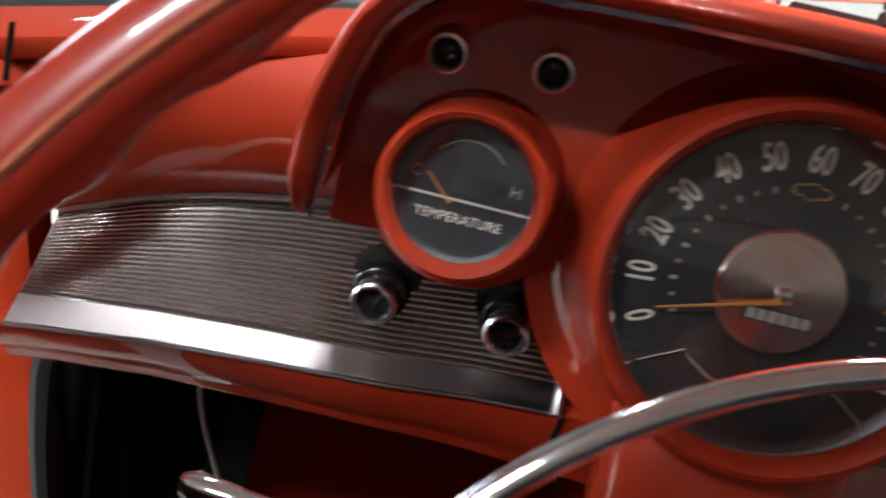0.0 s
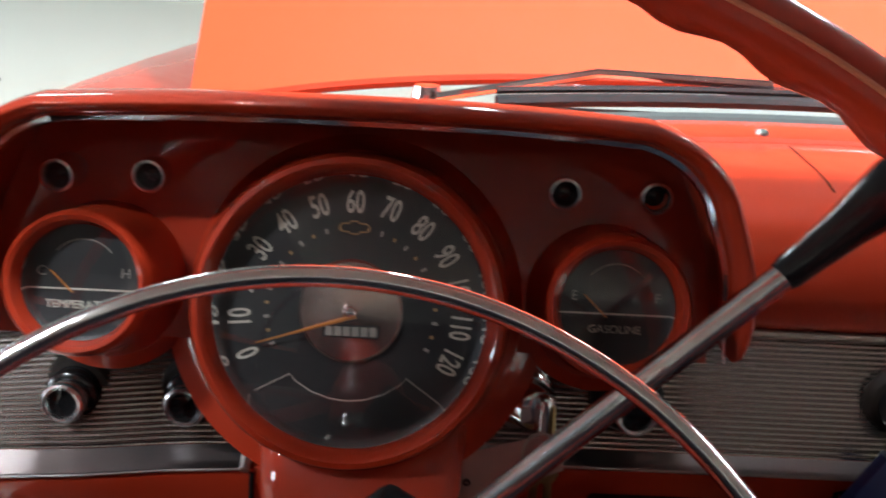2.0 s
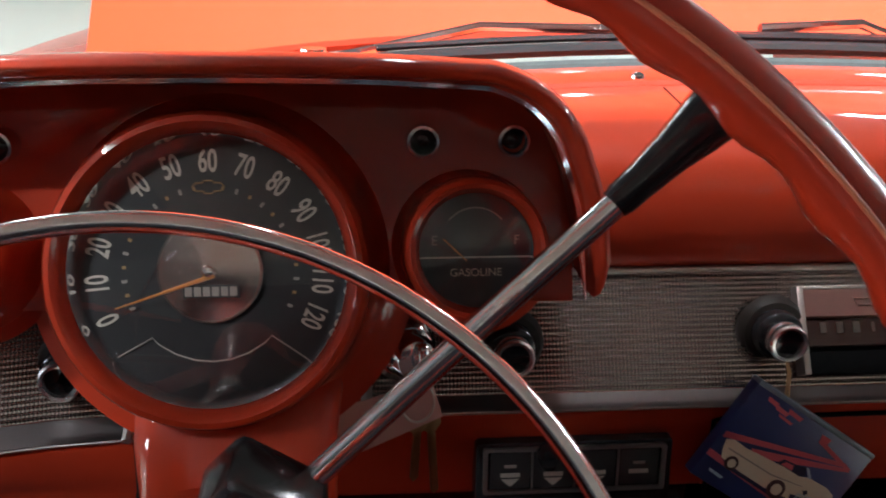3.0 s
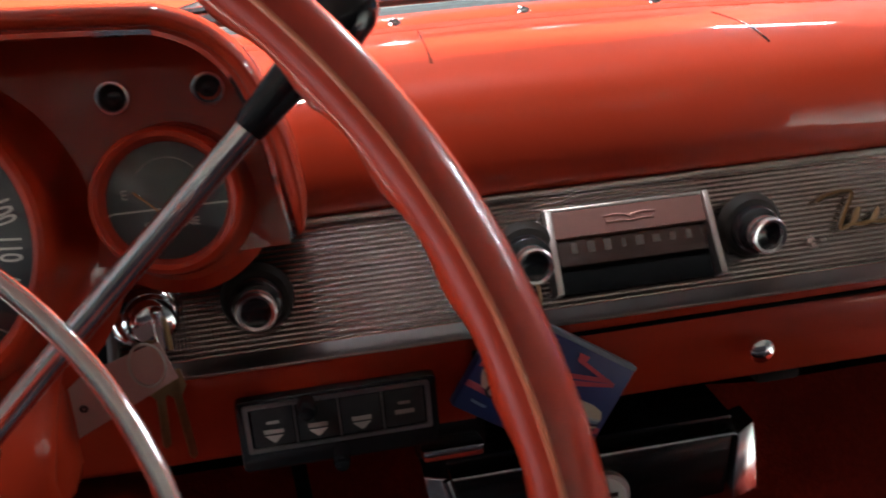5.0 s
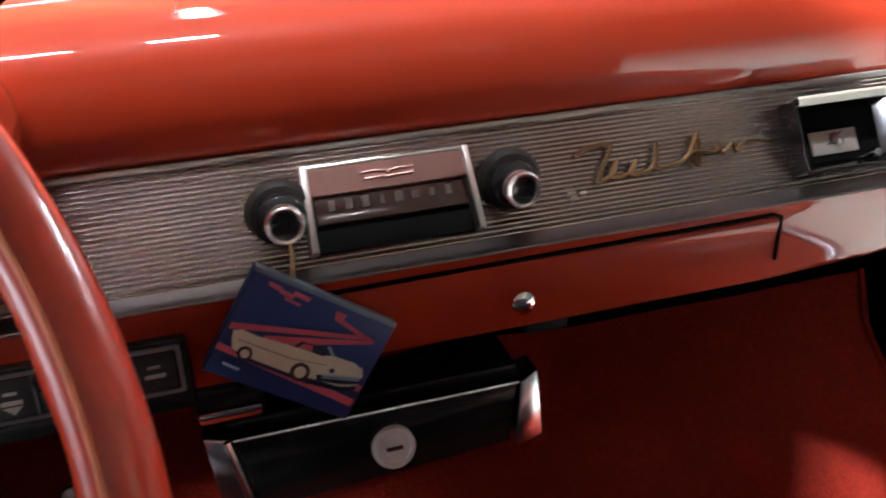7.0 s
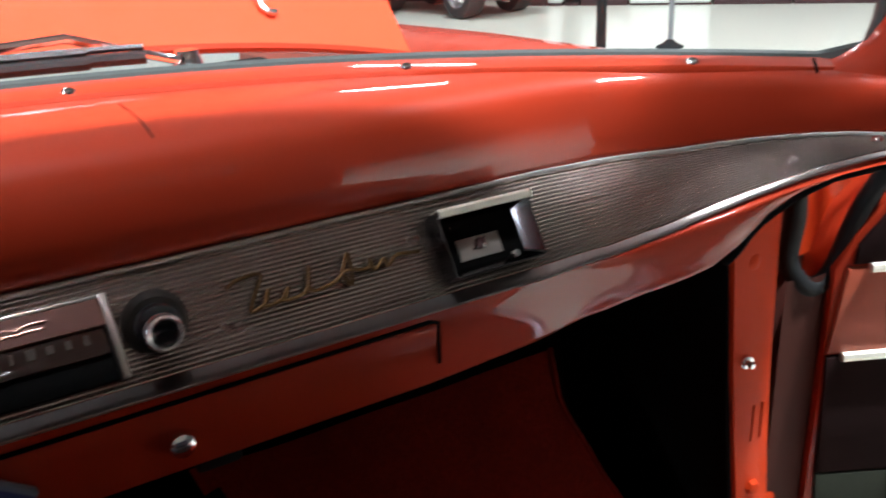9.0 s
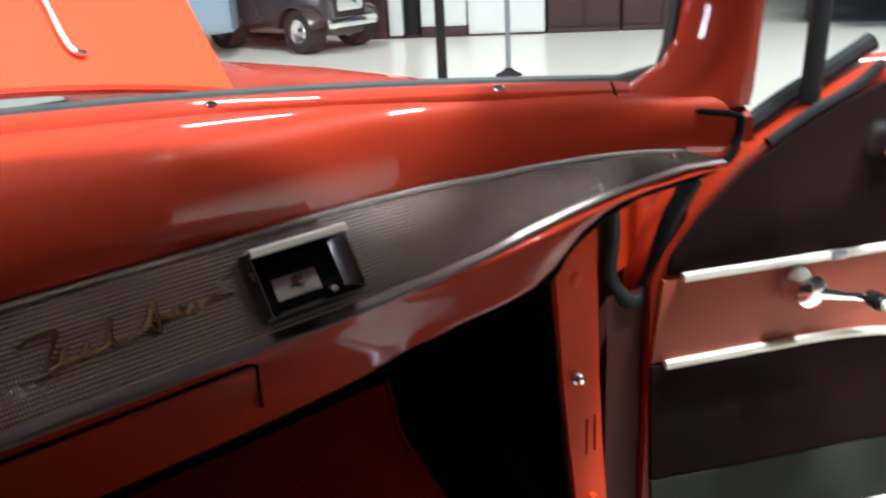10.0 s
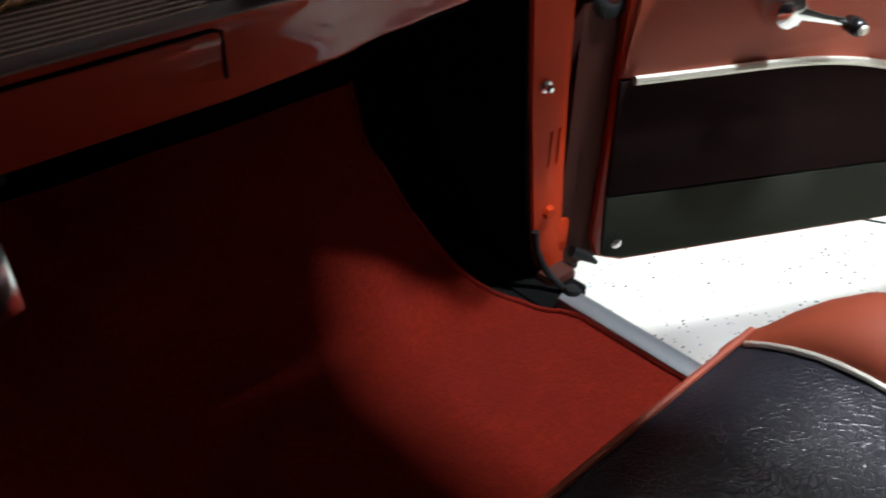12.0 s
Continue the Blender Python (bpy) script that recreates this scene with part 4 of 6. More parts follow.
def clock():
    m = facing((0.7945, 0.0505, 0.0325), (0, -0.85, 0.527))
    t = group_of("dash_clock", "square dashboard clock in a chrome hooded frame", "clock", m)
    w, h = 0.092, 0.058

    def ring(dw, dh, z):
        return [(x, y, z) for x, y in rounded(w - dw, h - dh, 0.0025)]

    part("frame", grid([ring(0, 0, -0.02), ring(0, 0, 0.003), ring(0.001, 0.001, 0.0042), ring(0.003, 0.003, 0.0042)], close_u=True), mat_clock_cheek, t, "thin dark metal frame", True, m)
    part("funnel", grid([ring(0.003, 0.003, 0.0042), ring(0.013, 0.012, -0.006), ring(0.022, 0.018, -0.0125)], close_u=True), mat_clock_cheek, t, "polished sloping cheeks round the dial", True, m)
    part("visor", grid([[(x, y, z) for y, z in ((h / 2, -0.004), (h / 2 + 0.0005, 0.0085), (h / 2 - 0.002, 0.0105), (h / 2 - 0.0068, 0.0095), (h / 2 - 0.0072, 0.0080), (h / 2 - 0.004, 0.0))] for x in (-w / 2, w / 2)]), ALU, t, "bright hooded top edge", True, m)
    part("well", box(w - 0.020, h - 0.016, 0.003, 0.0005, at=(0, 0, -0.0135)), BLACKIN, t, "black clock well", True, m)
    face = part("face", box(0.042, 0.0185, 0.002, 0.0005, at=(-0.007, -0.0055, -0.0115)), CLOCKFACE, t, "grey clock face", True, m)
    part("minute_pointer", tube([(-0.006, -0.005, -0.0098), (0.000, 0.002, -0.0098)], 0.0008, 5), DIAL, face, "", True, m)
    part("hour_pointer", tube([(-0.006, -0.005, -0.0098), (-0.014, -0.007, -0.0098)], 0.0010, 5), DIAL, face, "", True, m)
    part("centre_boss", lathe([(0, 0.002), (0.0045, 0.0015), (0.0055, -0.001)], 20), DARK, face, "", True, m @ Matrix.Translation((-0.006, -0.003, -0.0103)))
    part("centre_cap", lathe([(0, 0.003), (0.0022, 0.0022), (0.0025, 0.0)], 16), CHROME, face, "", True, m @ Matrix.Translation((-0.004, -0.006, -0.0092)))
    part("setting_knob", lathe([(0, 0.012), (0.003, 0.0115), (0.0035, 0.008), (0.002, 0.006), (0.002, -0.014)], 18), CHROME, t, "", True, m @ Matrix.Translation((0.012, -0.0215, 0)))


mat_clock_cheek = mat("polished_dark_cheek", (0.16, 0.15, 0.155), 0.14, 1.0, 0, 0.05, 200)


clock()


def heater_control():
    m = facing((0.2165, 0.030, -0.056), (0, -1, 0.08))
    t = group_of("heater_control", "black heater control panel with a chrome frame", "heater control", m)
    out = rounded(0.132, 0.052, 0.004)
    part("housing", plate(out, 0.018, 0.002), BLACK, t, "", True, m @ Matrix.Translation((0, -0.003, -0.014)))
    o, i = rounded(0.122, 0.034, 0.002), rounded(0.116, 0.029, 0.0015)
    part("frame", grid([[(x, y + 0.003, 0.003) for x, y in o], [(x, y + 0.003, 0.0062) for x, y in o], [(x, y + 0.003, 0.0062) for x, y in i], [(x, y + 0.003, 0.003) for x, y in i]], close_u=True), STEEL, t, "chrome frame", True, m)
    for k in range(4):
        cx = -0.0430 + 0.0287 * k
        cell = part("cell", box(0.0265, 0.027, 0.002, 0.0006, at=(cx, 0.003, 0.0042)), DIAL, t, "dark printed cell", True, m)
        if k < 3:
            part("arrow", plate([(cx - 0.006, -0.003), (cx + 0.006, -0.003), (cx, -0.0085)], 0.0005), INKDIM, cell, "pale down arrow", False, m @ Matrix.Translation((0, 0, 0.0052)))
        part("printed_bar", box(0.013, 0.003, 0.0005, at=(cx, 0.000, 0.0054)), INKDIM, cell, "", False, m)
        if k in (0, 3):
            part("printed_bar", box(0.008, 0.002, 0.0005, at=(cx, 0.0065, 0.0054)), INKDIM, cell, "", False, m)
    for k in range(3):
        part("divider", box(0.0012, 0.028, 0.002, at=(-0.0286 + 0.0287 * k, 0.003, 0.0055)), STEEL, t, "", False, m)
    part("slide_knob", lathe([(0, 0.022), (0.005, 0.021), (0.0068, 0.016), (0.0062, 0.006), (0.003, 0.004), (0.003, -0.004)], 24), BLACK, t, "black slide knob", True, m @ Matrix.Translation((-0.020, 0.0165, 0)))
    part("lower_knob", lathe([(0, 0.020), (0.005, 0.019), (0.006, 0.014), (0.003, 0.010), (0.003, -0.004)], 24), BLACK, t, "", True, m @ Matrix.Translation((-0.002, -0.028, -0.006)))


heater_control()


def ignition():
    m = facing((0.106, 0.048, 0.027), (0.35, -0.93, 0.10))
    t = group_of("ignition_switch", "chrome ignition switch with the key in it", "ignition switch", m)
    part("bezel", lathe([(0.0235, -0.014), (0.0230, -0.006), (0.0205, 0.0015), (0.0170, 0.004), (0.0155, 0.003)], 36), CHROME, t, "domed chrome bezel", True, m)
    part("barrel", lathe([(0.0165, -0.01), (0.0160, 0.006), (0.0145, 0.010), (0.0150, 0.013), (0.0125, 0.019), (0.008, 0.021), (0, 0.021)], 36), CHROME, t, "", True, m)
    part("wing", box(0.008, 0.030, 0.010, 0.0035, 3, at=(0.002, -0.002, 0.024)), CHROME, t, "chrome turning wing", True, m)
    part("key", plate(rounded(0.006, 0.022, 0.0025), 0.002, 0.0004), BRASS, t, "worn brass key", True, m @ Matrix.Translation((0.004, -0.004, 0.028)) @ pose(0, 0, 0, 0, 90, 0))


def key_tag():
    """A paper tag and keys that hang on a ring from the ignition."""
    a, b, c, d = Vector((0.064, 0.002, 0.014)), Vector((0.119, -0.002, 0.036)), Vector((0.127, 0.000, 0.005)), Vector((0.062, 0.004, -0.026))
    ux, uy = ((b - a) + (c - d)).normalized(), ((a - d) + (b - c))
    nz = ux.cross(uy).normalized()
    t = group_of("key_tag", "pinkish paper key tag hanging on a wire ring", "tag", Matrix.Translation((0.11, 0.0, 0.03)))
    bm = bmesh.new()
    lo = [bm.verts.new(p) for p in (a, b.lerp(c, 0.08), b.lerp(c, 0.92), d)]
    hi = [bm.verts.new(p + nz * 0.0007) for p in (a, b.lerp(c, 0.08), b.lerp(c, 0.92), d)]
    bm.faces.new(lo)
    bm.faces.new(hi)
    for i in range(4):
        bm.faces.new((lo[i], lo[(i + 1) % 4], hi[(i + 1) % 4], hi[i]))
    part("paper", bm, PAPER, t, "", False)
    part("punched_eyelet", lathe([(0.0008, 0), (0.0026, 0), (0.0026, 0.0016), (0.0008, 0.0016)], 14), DARK, t, "", True, facing(a.lerp(d, 0.55) + (b - a) * 0.12, -nz if nz.y > 0 else nz))
    part("wire_ring", tube([(0.111 + 0.010 * math.sin(u), -0.004, 0.020 + 0.014 * math.cos(u)) for u in [k * 2 * math.pi / 24 for k in range(24)]], 0.0009, 6, True), STEEL, t)
    for k, (x, z, l) in enumerate(((0.112, 0.006, 0.050), (0.119, 0.004, 0.062))):
        key = [(-0.006, 0.0), (0.006, 0.0), (0.007, -0.012), (0.003, -0.018), (0.003, -l), (0.0, -l - 0.003), (-0.002, -l), (-0.002, -0.018), (-0.007, -0.012)]
        part("key", plate(key, 0.0018, 0.0003), BRASS, t, "worn brass key", True, Matrix.Translation((x, 0.012 + 0.004 * k, z)) @ pose(0, 0, 0, 90, 4 - 7 * k, 14))


ignition()
key_tag()


def hanging_card():
    """A small printed box card that hangs by a string from the radio knob."""
    tl, r, b, l = Vector((0.333, 0.022, 0.010)), Vector((0.4205, 0.022, -0.051)), Vector((0.3765, 0.012, -0.109)), Vector((0.289, 0.012, -0.049))
    ux, uy = (r - tl), (tl - l)
    c = (tl + r + b + l) / 4
    x = ux.normalized()
    n = x.cross(uy).normalized()
    if n.y > 0:
        n = -n
    y = n.cross(x)
    m = Matrix.Translation(c) @ Matrix((x, y, n)).transposed().to_4x4()
    w, h = ux.length, uy.dot(y)
    t = group_of("hanging_card", "blue printed box card hanging by a string from the radio knob", "card", m)

    def at(a, d):
        return (a - 0.5) * w, (0.5 - d) * h

    def printed(name, pts, material, z, parent, label=""):
        return part(name, plate([at(*p) for p in pts], 0.0003), material, parent, label, False, m @ Matrix.Translation((0, 0, z)))

    part("card_body", box(w, h, 0.010, 0.0008, at=(0, 0, -0.005)), BLUE, t, "", True, m)
    part("top_edge", box(w, 0.0034, 0.0106, 0.0006, at=(0, h / 2 + 0.0004, -0.0048)), EDGEBLUE, t, "pale blue top edge", True, m)
    for pts in (((0.02, 0.51), (0.86, 0.18), (0.90, 0.205), (0.02, 0.57)), ((0.24, 0.52), (0.91, 0.205), (0.915, 0.235), (0.26, 0.60)), ((0.585, 0.075), (0.66, 0.075), (0.655, 0.13), (0.915, 0.205), (0.90, 0.235), (0.60, 0.155)),
                ((0.0, 0.715), (0.985, 0.79), (0.975, 0.865), (0.0, 0.775)), ((0.94, 0.655), (0.985, 0.64), (0.985, 0.70), (0.945, 0.71))):
        printed("printed_stripe", pts, PINK, 0.0003, t)
    car = [(0.05, 0.57), (0.10, 0.535), (0.20, 0.545), (0.43, 0.515), (0.50, 0.50), (0.64, 0.505), (0.70, 0.47), (0.86, 0.46), (0.93, 0.49), (0.955, 0.55), (0.955, 0.64), (0.90, 0.69), (0.83, 0.72), (0.66, 0.735), (0.48, 0.76), (0.26, 0.755), (0.10, 0.73), (0.07, 0.66)]
    art = printed("printed_car", car, CREAM, 0.0007, t, "cream open car printed on the card")
    printed("printed_cabin", ((0.44, 0.515), (0.47, 0.445), (0.56, 0.43), (0.64, 0.40), (0.665, 0.47), (0.64, 0.505), (0.50, 0.505)), DARKBLUE, 0.0010, art)
    printed("printed_seat", ((0.47, 0.50), (0.49, 0.455), (0.55, 0.45), (0.56, 0.495)), PINK, 0.0014, art)
    printed("printed_screen", ((0.635, 0.40), (0.655, 0.395), (0.715, 0.465), (0.695, 0.475)), PALEBLUE, 0.0014, art)
    printed("printed_shadow", ((0.10, 0.735), (0.26, 0.757), (0.48, 0.763), (0.66, 0.738), (0.83, 0.722), (0.95, 0.66), (0.95, 0.70), (0.84, 0.765), (0.60, 0.80), (0.20, 0.79)), DARKBLUE, 0.0006, art)
    printed("printed_bumper", ((0.66, 0.685), (0.78, 0.635), (0.955, 0.575), (0.955, 0.63), (0.84, 0.695), (0.68, 0.735)), DARKBLUE, 0.0011, art)
    for k in range(3):
        printed("printed_grille", ((0.70, 0.687 - 0.022 * k), (0.945, 0.597 - 0.018 * k), (0.945, 0.606 - 0.018 * k), (0.70, 0.697 - 0.022 * k)), PALEBLUE, 0.0015, art)
    printed("printed_lamp", ((0.72, 0.60), (0.745, 0.575), (0.765, 0.60), (0.745, 0.63)), DARKBLUE, 0.0012, art)
    printed("printed_trim", ((0.10, 0.62), (0.46, 0.62), (0.70, 0.565), (0.70, 0.572), (0.46, 0.635), (0.10, 0.635)), INKDIM, 0.0011, art)
    for a, d, rr in ((0.179, 0.728, 0.0050), (0.554, 0.715, 0.0068)):
        px, py = at(a, d)
        part("printed_wheel", lathe([(0, 0.0016), (rr, 0.0016), (rr, 0.0008)], 24), DARK, art, "", False, m @ Matrix.Translation((px, py, 0)))
        part("printed_hub", lathe([(0, 0.0020), (rr * 0.6, 0.0020), (rr * 0.6, 0.0016)], 20), CREAM, art, "", False, m @ Matrix.Translation((px, py, 0)))
    for a0, a1, d0, d1, mm in ((0.11, 0.20, 0.05, 0.10, PINK), (0.19, 0.30, 0.075, 0.125, PINK), (0.28, 0.40, 0.045, 0.095, PINK), (0.24, 0.36, 0.13, 0.165, PINK), (0.08, 0.20, 0.865, 0.90, PALEBLUE)):
        printed("printed_bar", ((a0, d0), (a1, d0 + 0.01), (a1 - 0.01, d1), (a0 + 0.01, d1 - 0.01)), mm, 0.0004, t)
    top = tl.lerp(r, 0.24)
    for dx in (-0.0012, 0.0012):
        part("string", tube([top + Vector((dx, 0.004, -0.002)), Vector((0.357 + 0.5 * dx, 0.034, 0.010)), Vector((0.357, 0.050, 0.026))], 0.0008, 6), STRING, t, "thin tan string")


hanging_card()


def under_dash_unit():
    """A black tissue dispenser with chrome ends, hung under the dashboard."""
    y0, y1 = 0.105, 0.20
    t = group_of("tissue_dispenser", "black under-dash dispenser with chrome ends and a round badge", "dispenser", pose(0.42, 0.15, -0.23))
    front = [(0.298, -0.177), (0.541, -0.177), (0.529, -0.228), (0.312, -0.240)]

    def slab(pts, yf, yb, turn=0.0):
        bm = bmesh.new()
        f = [bm.verts.new((x, yf + (z + 0.177) * 0.25 + turn * (x - pts[0][0]), z)) for x, z in pts]
        g = [bm.verts.new((x, yb, z)) for x, z in pts]
        bm.faces.new(f)
        bm.faces.new(g)
        n = len(pts)
        for i in range(n):
            bm.faces.new((f[i], f[(i + 1) % n], g[(i + 1) % n], g[i]))
        bmesh.ops.bevel(bm, geom=bm.edges[:], offset=0.002, segments=2, affect="EDGES", profile=0.5)
        return bm

    part("front_panel", slab(front, y0, y1), BLACK, t, "glossy black front")
    part("end_cap", slab([(0.543, -0.176), (0.561, -0.171), (0.561, -0.230), (0.532, -0.230)], y0 - 0.004, y0 + 0.03, 0.33), ENDCAP, t, "bright chrome end")
    part("end_cap", slab([(0.276, -0.172), (0.296, -0.177), (0.311, -0.241), (0.284, -0.236)], y0 + 0.001, y1), ENDCAP, t, "bright chrome end")
    part("end_strip", tube([(0.294, y0 - 0.003, -0.1755), (0.3095, y0 - 0.019, -0.2415)], 0.0032, 8), CHROME, t, "bright chrome edge strip")
    part("edge_strip", tube([(0.299, y0 - 0.002, -0.1765), (0.541, y0 - 0.002, -0.1765)], 0.0016, 6), CHROME, t)
    part("top_shell", box(0.25, 0.085, 0.012, 0.004, at=(0.42, 0.158, -0.172)), BLACK, t, "glossy black top")
    badge = part("badge", lathe([(0, 0.004), (0.010, 0.0038), (0.0135, 0.003), (0.0145, 0.0045), (0.0178, 0.0045), (0.0185, 0.002), (0.0185, -0.002)], 40), BADGE, t, "round chrome badge", True, facing((0.426, 0.094, -0.2085), (0, -1, 0.25)))
    part("badge_mark", box(0.014, 0.0035, 0.001, 0.0003), DARK, badge, "", True, facing((0.426, 0.0893, -0.2072), (0, -1, 0.25)))
    for x in (0.33, 0.52):
        part("hanger", box(0.02, 0.003, 0.09, 0.001, at=(x, 0.19, -0.13)), BLACKIN, t)
    u = group_of("brake_release", "chrome pull bar under the dashboard", "pull bar", pose(0.30, 0.10, -0.145))
    part("bar", box(0.050, 0.014, 0.012, 0.004, at=(0.301, 0.103, -0.147)), CHROME, u)
    part("bracket", box(0.058, 0.05, 0.034, 0.004, at=(0.301, 0.133, -0.140)), BLACK, u)


under_dash_unit()

# ---- steering ----
WC = Vector((0.0105, -0.3004, 0.0875))
WT = 0.5674
WAX = Vector((0, -math.cos(WT), math.sin(WT)))
WUP = Vector((0, math.sin(WT), math.cos(WT)))


def on_wheel(r, deg, out=0.0):
    return WC + WAX * out + Vector((1, 0, 0)) * (r * math.cos(radians(deg))) + WUP * (r * math.sin(radians(deg)))


def steering_wheel():
    t = group_of("steering_wheel", "red steering wheel with a chrome horn ring", "steering wheel", Matrix.Translation(WC))
    rows, n = [], 240
    for k in range(n):
        d = 360.0 * k / n
        c = on_wheel(0.2655, d)
        rad = (on_wheel(1, d) - WC).normalized()
        grip = 0.0034 * (0.5 + 0.5 * math.cos(radians(d * 46)))
        row = []
        for j in range(20):
            a = 2 * math.pi * j / 20
            back = max(0.0, -math.sin(a + 0.6))
            r = 0.0128 - 0.0008 * max(0.0, math.sin(a)) ** 2 - grip * back - 0.0022 * max(0.0, -math.cos(a)) ** 2
            row.append(c + rad * (r * math.cos(a)) + WAX * (r * 0.92 * math.sin(a)))
        rows.append(row)
    part("rim", grid(rows, close_u=True, close_v=True), RED_WHEEL, t, "glossy red moulded rim")
    part("rim_seam", tube([on_wheel(0.2655 - 0.0022, 360.0 * k / n, 0.0108) for k in range(n)], 0.0010, 8, True), SEAM, t, "paler seam line along the rim")
    ring = [on_wheel(0.1631, d, -0.0238) - WUP * 0.0078 for d in range(-18, 199, 2)]
    part("horn_ring", tube(ring, 0.0035, 16), CHROME, t, "thin chrome horn ring")
    for d in (-28, 208):
        pts = spline([on_wheel(0.03, d, -0.05), on_wheel(0.10, d, -0.042), on_wheel(0.18, d, -0.026), on_wheel(0.262, d, -0.004)], 16)
        part("spoke", tube(pts, 0.011, 12), RED_WHEEL, t)
    m = facing(WC + WAX * -0.05, WAX)
    part("hub", lathe([(0, 0.022), (0.02, 0.021), (0.036, 0.014), (0.045, 0.0), (0.046, -0.03), (0.043, -0.04)], 48), RED_WHEEL, t, "", True, m)
    part("horn_cap", lathe([(0, 0.030), (0.015, 0.028), (0.028, 0.022), (0.030, 0.016)], 40), CHROME, t, "", True, m)


steering_wheel()


def steering_column():
    t = group_of("steering_column", "red steering column running under the speedometer", "steering column", Matrix.Translation(WC - WAX * 0.38))
    m = facing(WC - WAX * 0.09, -WAX)
    part("tube", lathe([(0.040, 0.0), (0.044, 0.004), (0.044, 0.03), (0.042, 0.04), (0.042, 0.36), (0.048, 0.50)], 48), RED, t, "", True, m)
    part("collar", lathe([(0.0445, 0.055), (0.0475, 0.058), (0.0475, 0.072), (0.0445, 0.075)], 48), CHROME, t, "", True, m)
    # painted cover from the speedometer's foot down to the column
    rows = []
    for yy, zz, w, h in ((0.045, 0.050, 0.062, 0.030), (0.000, 0.035, 0.060, 0.034), (-0.030, 0.010, 0.056, 0.040), (-0.045, -0.020, 0.052, 0.045), (-0.040, -0.055, 0.052, 0.045)):
        rows.append([(0.008 + w * math.cos(a), yy - 0.35 * h * math.sin(a), zz + h * math.sin(a) * 0.6) for a in [2 * math.pi * k / 32 for k in range(32)]])
    part("column_cover", grid(rows, close_u=True, cap=True), RED, t, "red cover under the speedometer")
    part("cover_front", box(0.110, 0.05, 0.085, 0.016, 3, at=(0.008, -0.012, -0.012)), RED, t)


steering_column()


def gear_lever():
    a, b, c = Vector((0.058, -0.112, 0.047)), Vector((0.197, -0.094, 0.176)), Vector((0.250, -0.087, 0.226))
    t = group_of("gear_lever", "chrome column gear lever with a black knob", "gear lever", Matrix.Translation(a))
    part("rod", tube(spline([a, a.lerp(b, 0.5) + Vector((0, 0, 0.001)), b], 14), 0.0062, 14), CHROME, t, "chrome rod")
    d = (c - b).normalized()
    part("knob", lathe([(0.0070, -0.004), (0.0078, 0.0), (0.0082, 0.010), (0.0100, 0.030), (0.0128, 0.046), (0.0142, 0.056), (0.0135, 0.066), (0.010, 0.073), (0.004, 0.076), (0, 0.0765)], 32), BLACK, t, "glossy black tapered knob", True, facing(b, d))
    part("shift_bracket", box(0.052, 0.034, 0.036, 0.007, 3), BLACK, t, "black rubber shift boot", True, Matrix.Translation((0.036, -0.122, 0.044)) @ pose(0, 0, 0, 20, 38, 10))
    part("bracket_stem", tube([(0.030, -0.118, 0.040), (0.018, -0.110, -0.01)], 0.016, 14), RED, t)


gear_lever()


def pedal():
    t = group_of("brake_pedal", "grey ribbed brake pedal with a black stem", "pedal", Matrix.Translation((0.182, 0.10, -0.262)))
    m = facing((0.186, 0.10, -0.216), (0, -0.85, 0.52))
    part("pad", plate(rounded(0.038, 0.050, 0.006), 0.010, 0.002), GREY, t, "pale grey pedal pad", True, m)
    for k in range(4):
        part("rib", box(0.030, 0.003, 0.002, 0.0006, at=(0, -0.017 + 0.011 * k, 0.0105)), RUBBER, t, "", True, m)
    part("pad_surround", plate(rounded(0.043, 0.055, 0.008), 0.006, 0.002), RUBBER, t, "", True, m @ Matrix.Translation((0, 0, -0.003)))
    part("stem", tube([(0.182, 0.108, -0.19), (0.180, 0.112, -0.14), (0.172, 0.16, -0.08)], 0.006, 10), BLACKIN, t)


pedal()


def turn_lever():
    t = group_of("turn_signal_lever", "chrome turn signal lever on the steering column", "lever", Matrix.Translation((-0.04, -0.17, 0.0)))
    part("rod", tube(spline([(-0.035, -0.185, 0.055), (-0.11, -0.165, 0.061), (-0.205, -0.150, 0.052)], 14), 0.0045, 12), CHROME, t)
    part("tip", lathe([(0.0045, -0.02), (0.005, -0.014), (0.0055, 0.0), (0.004, 0.004), (0, 0.006)], 20), CHROME, t, "", True, facing((-0.205, -0.150, 0.052), (-0.98, 0.14, -0.1)))


turn_lever()


def under_dash_cable():
    t = group_of("control_cable", "thin dark control cable hanging under the dashboard", "cable", Matrix.Translation((-0.28, 0.09, -0.1)))
    part("cable", tube(spline([(-0.270, 0.075, -0.07), (-0.300, 0.090, -0.11), (-0.302, 0.095, -0.16), (-0.285, 0.10, -0.24)], 20), 0.0022, 6), GREY, t)


under_dash_cable()

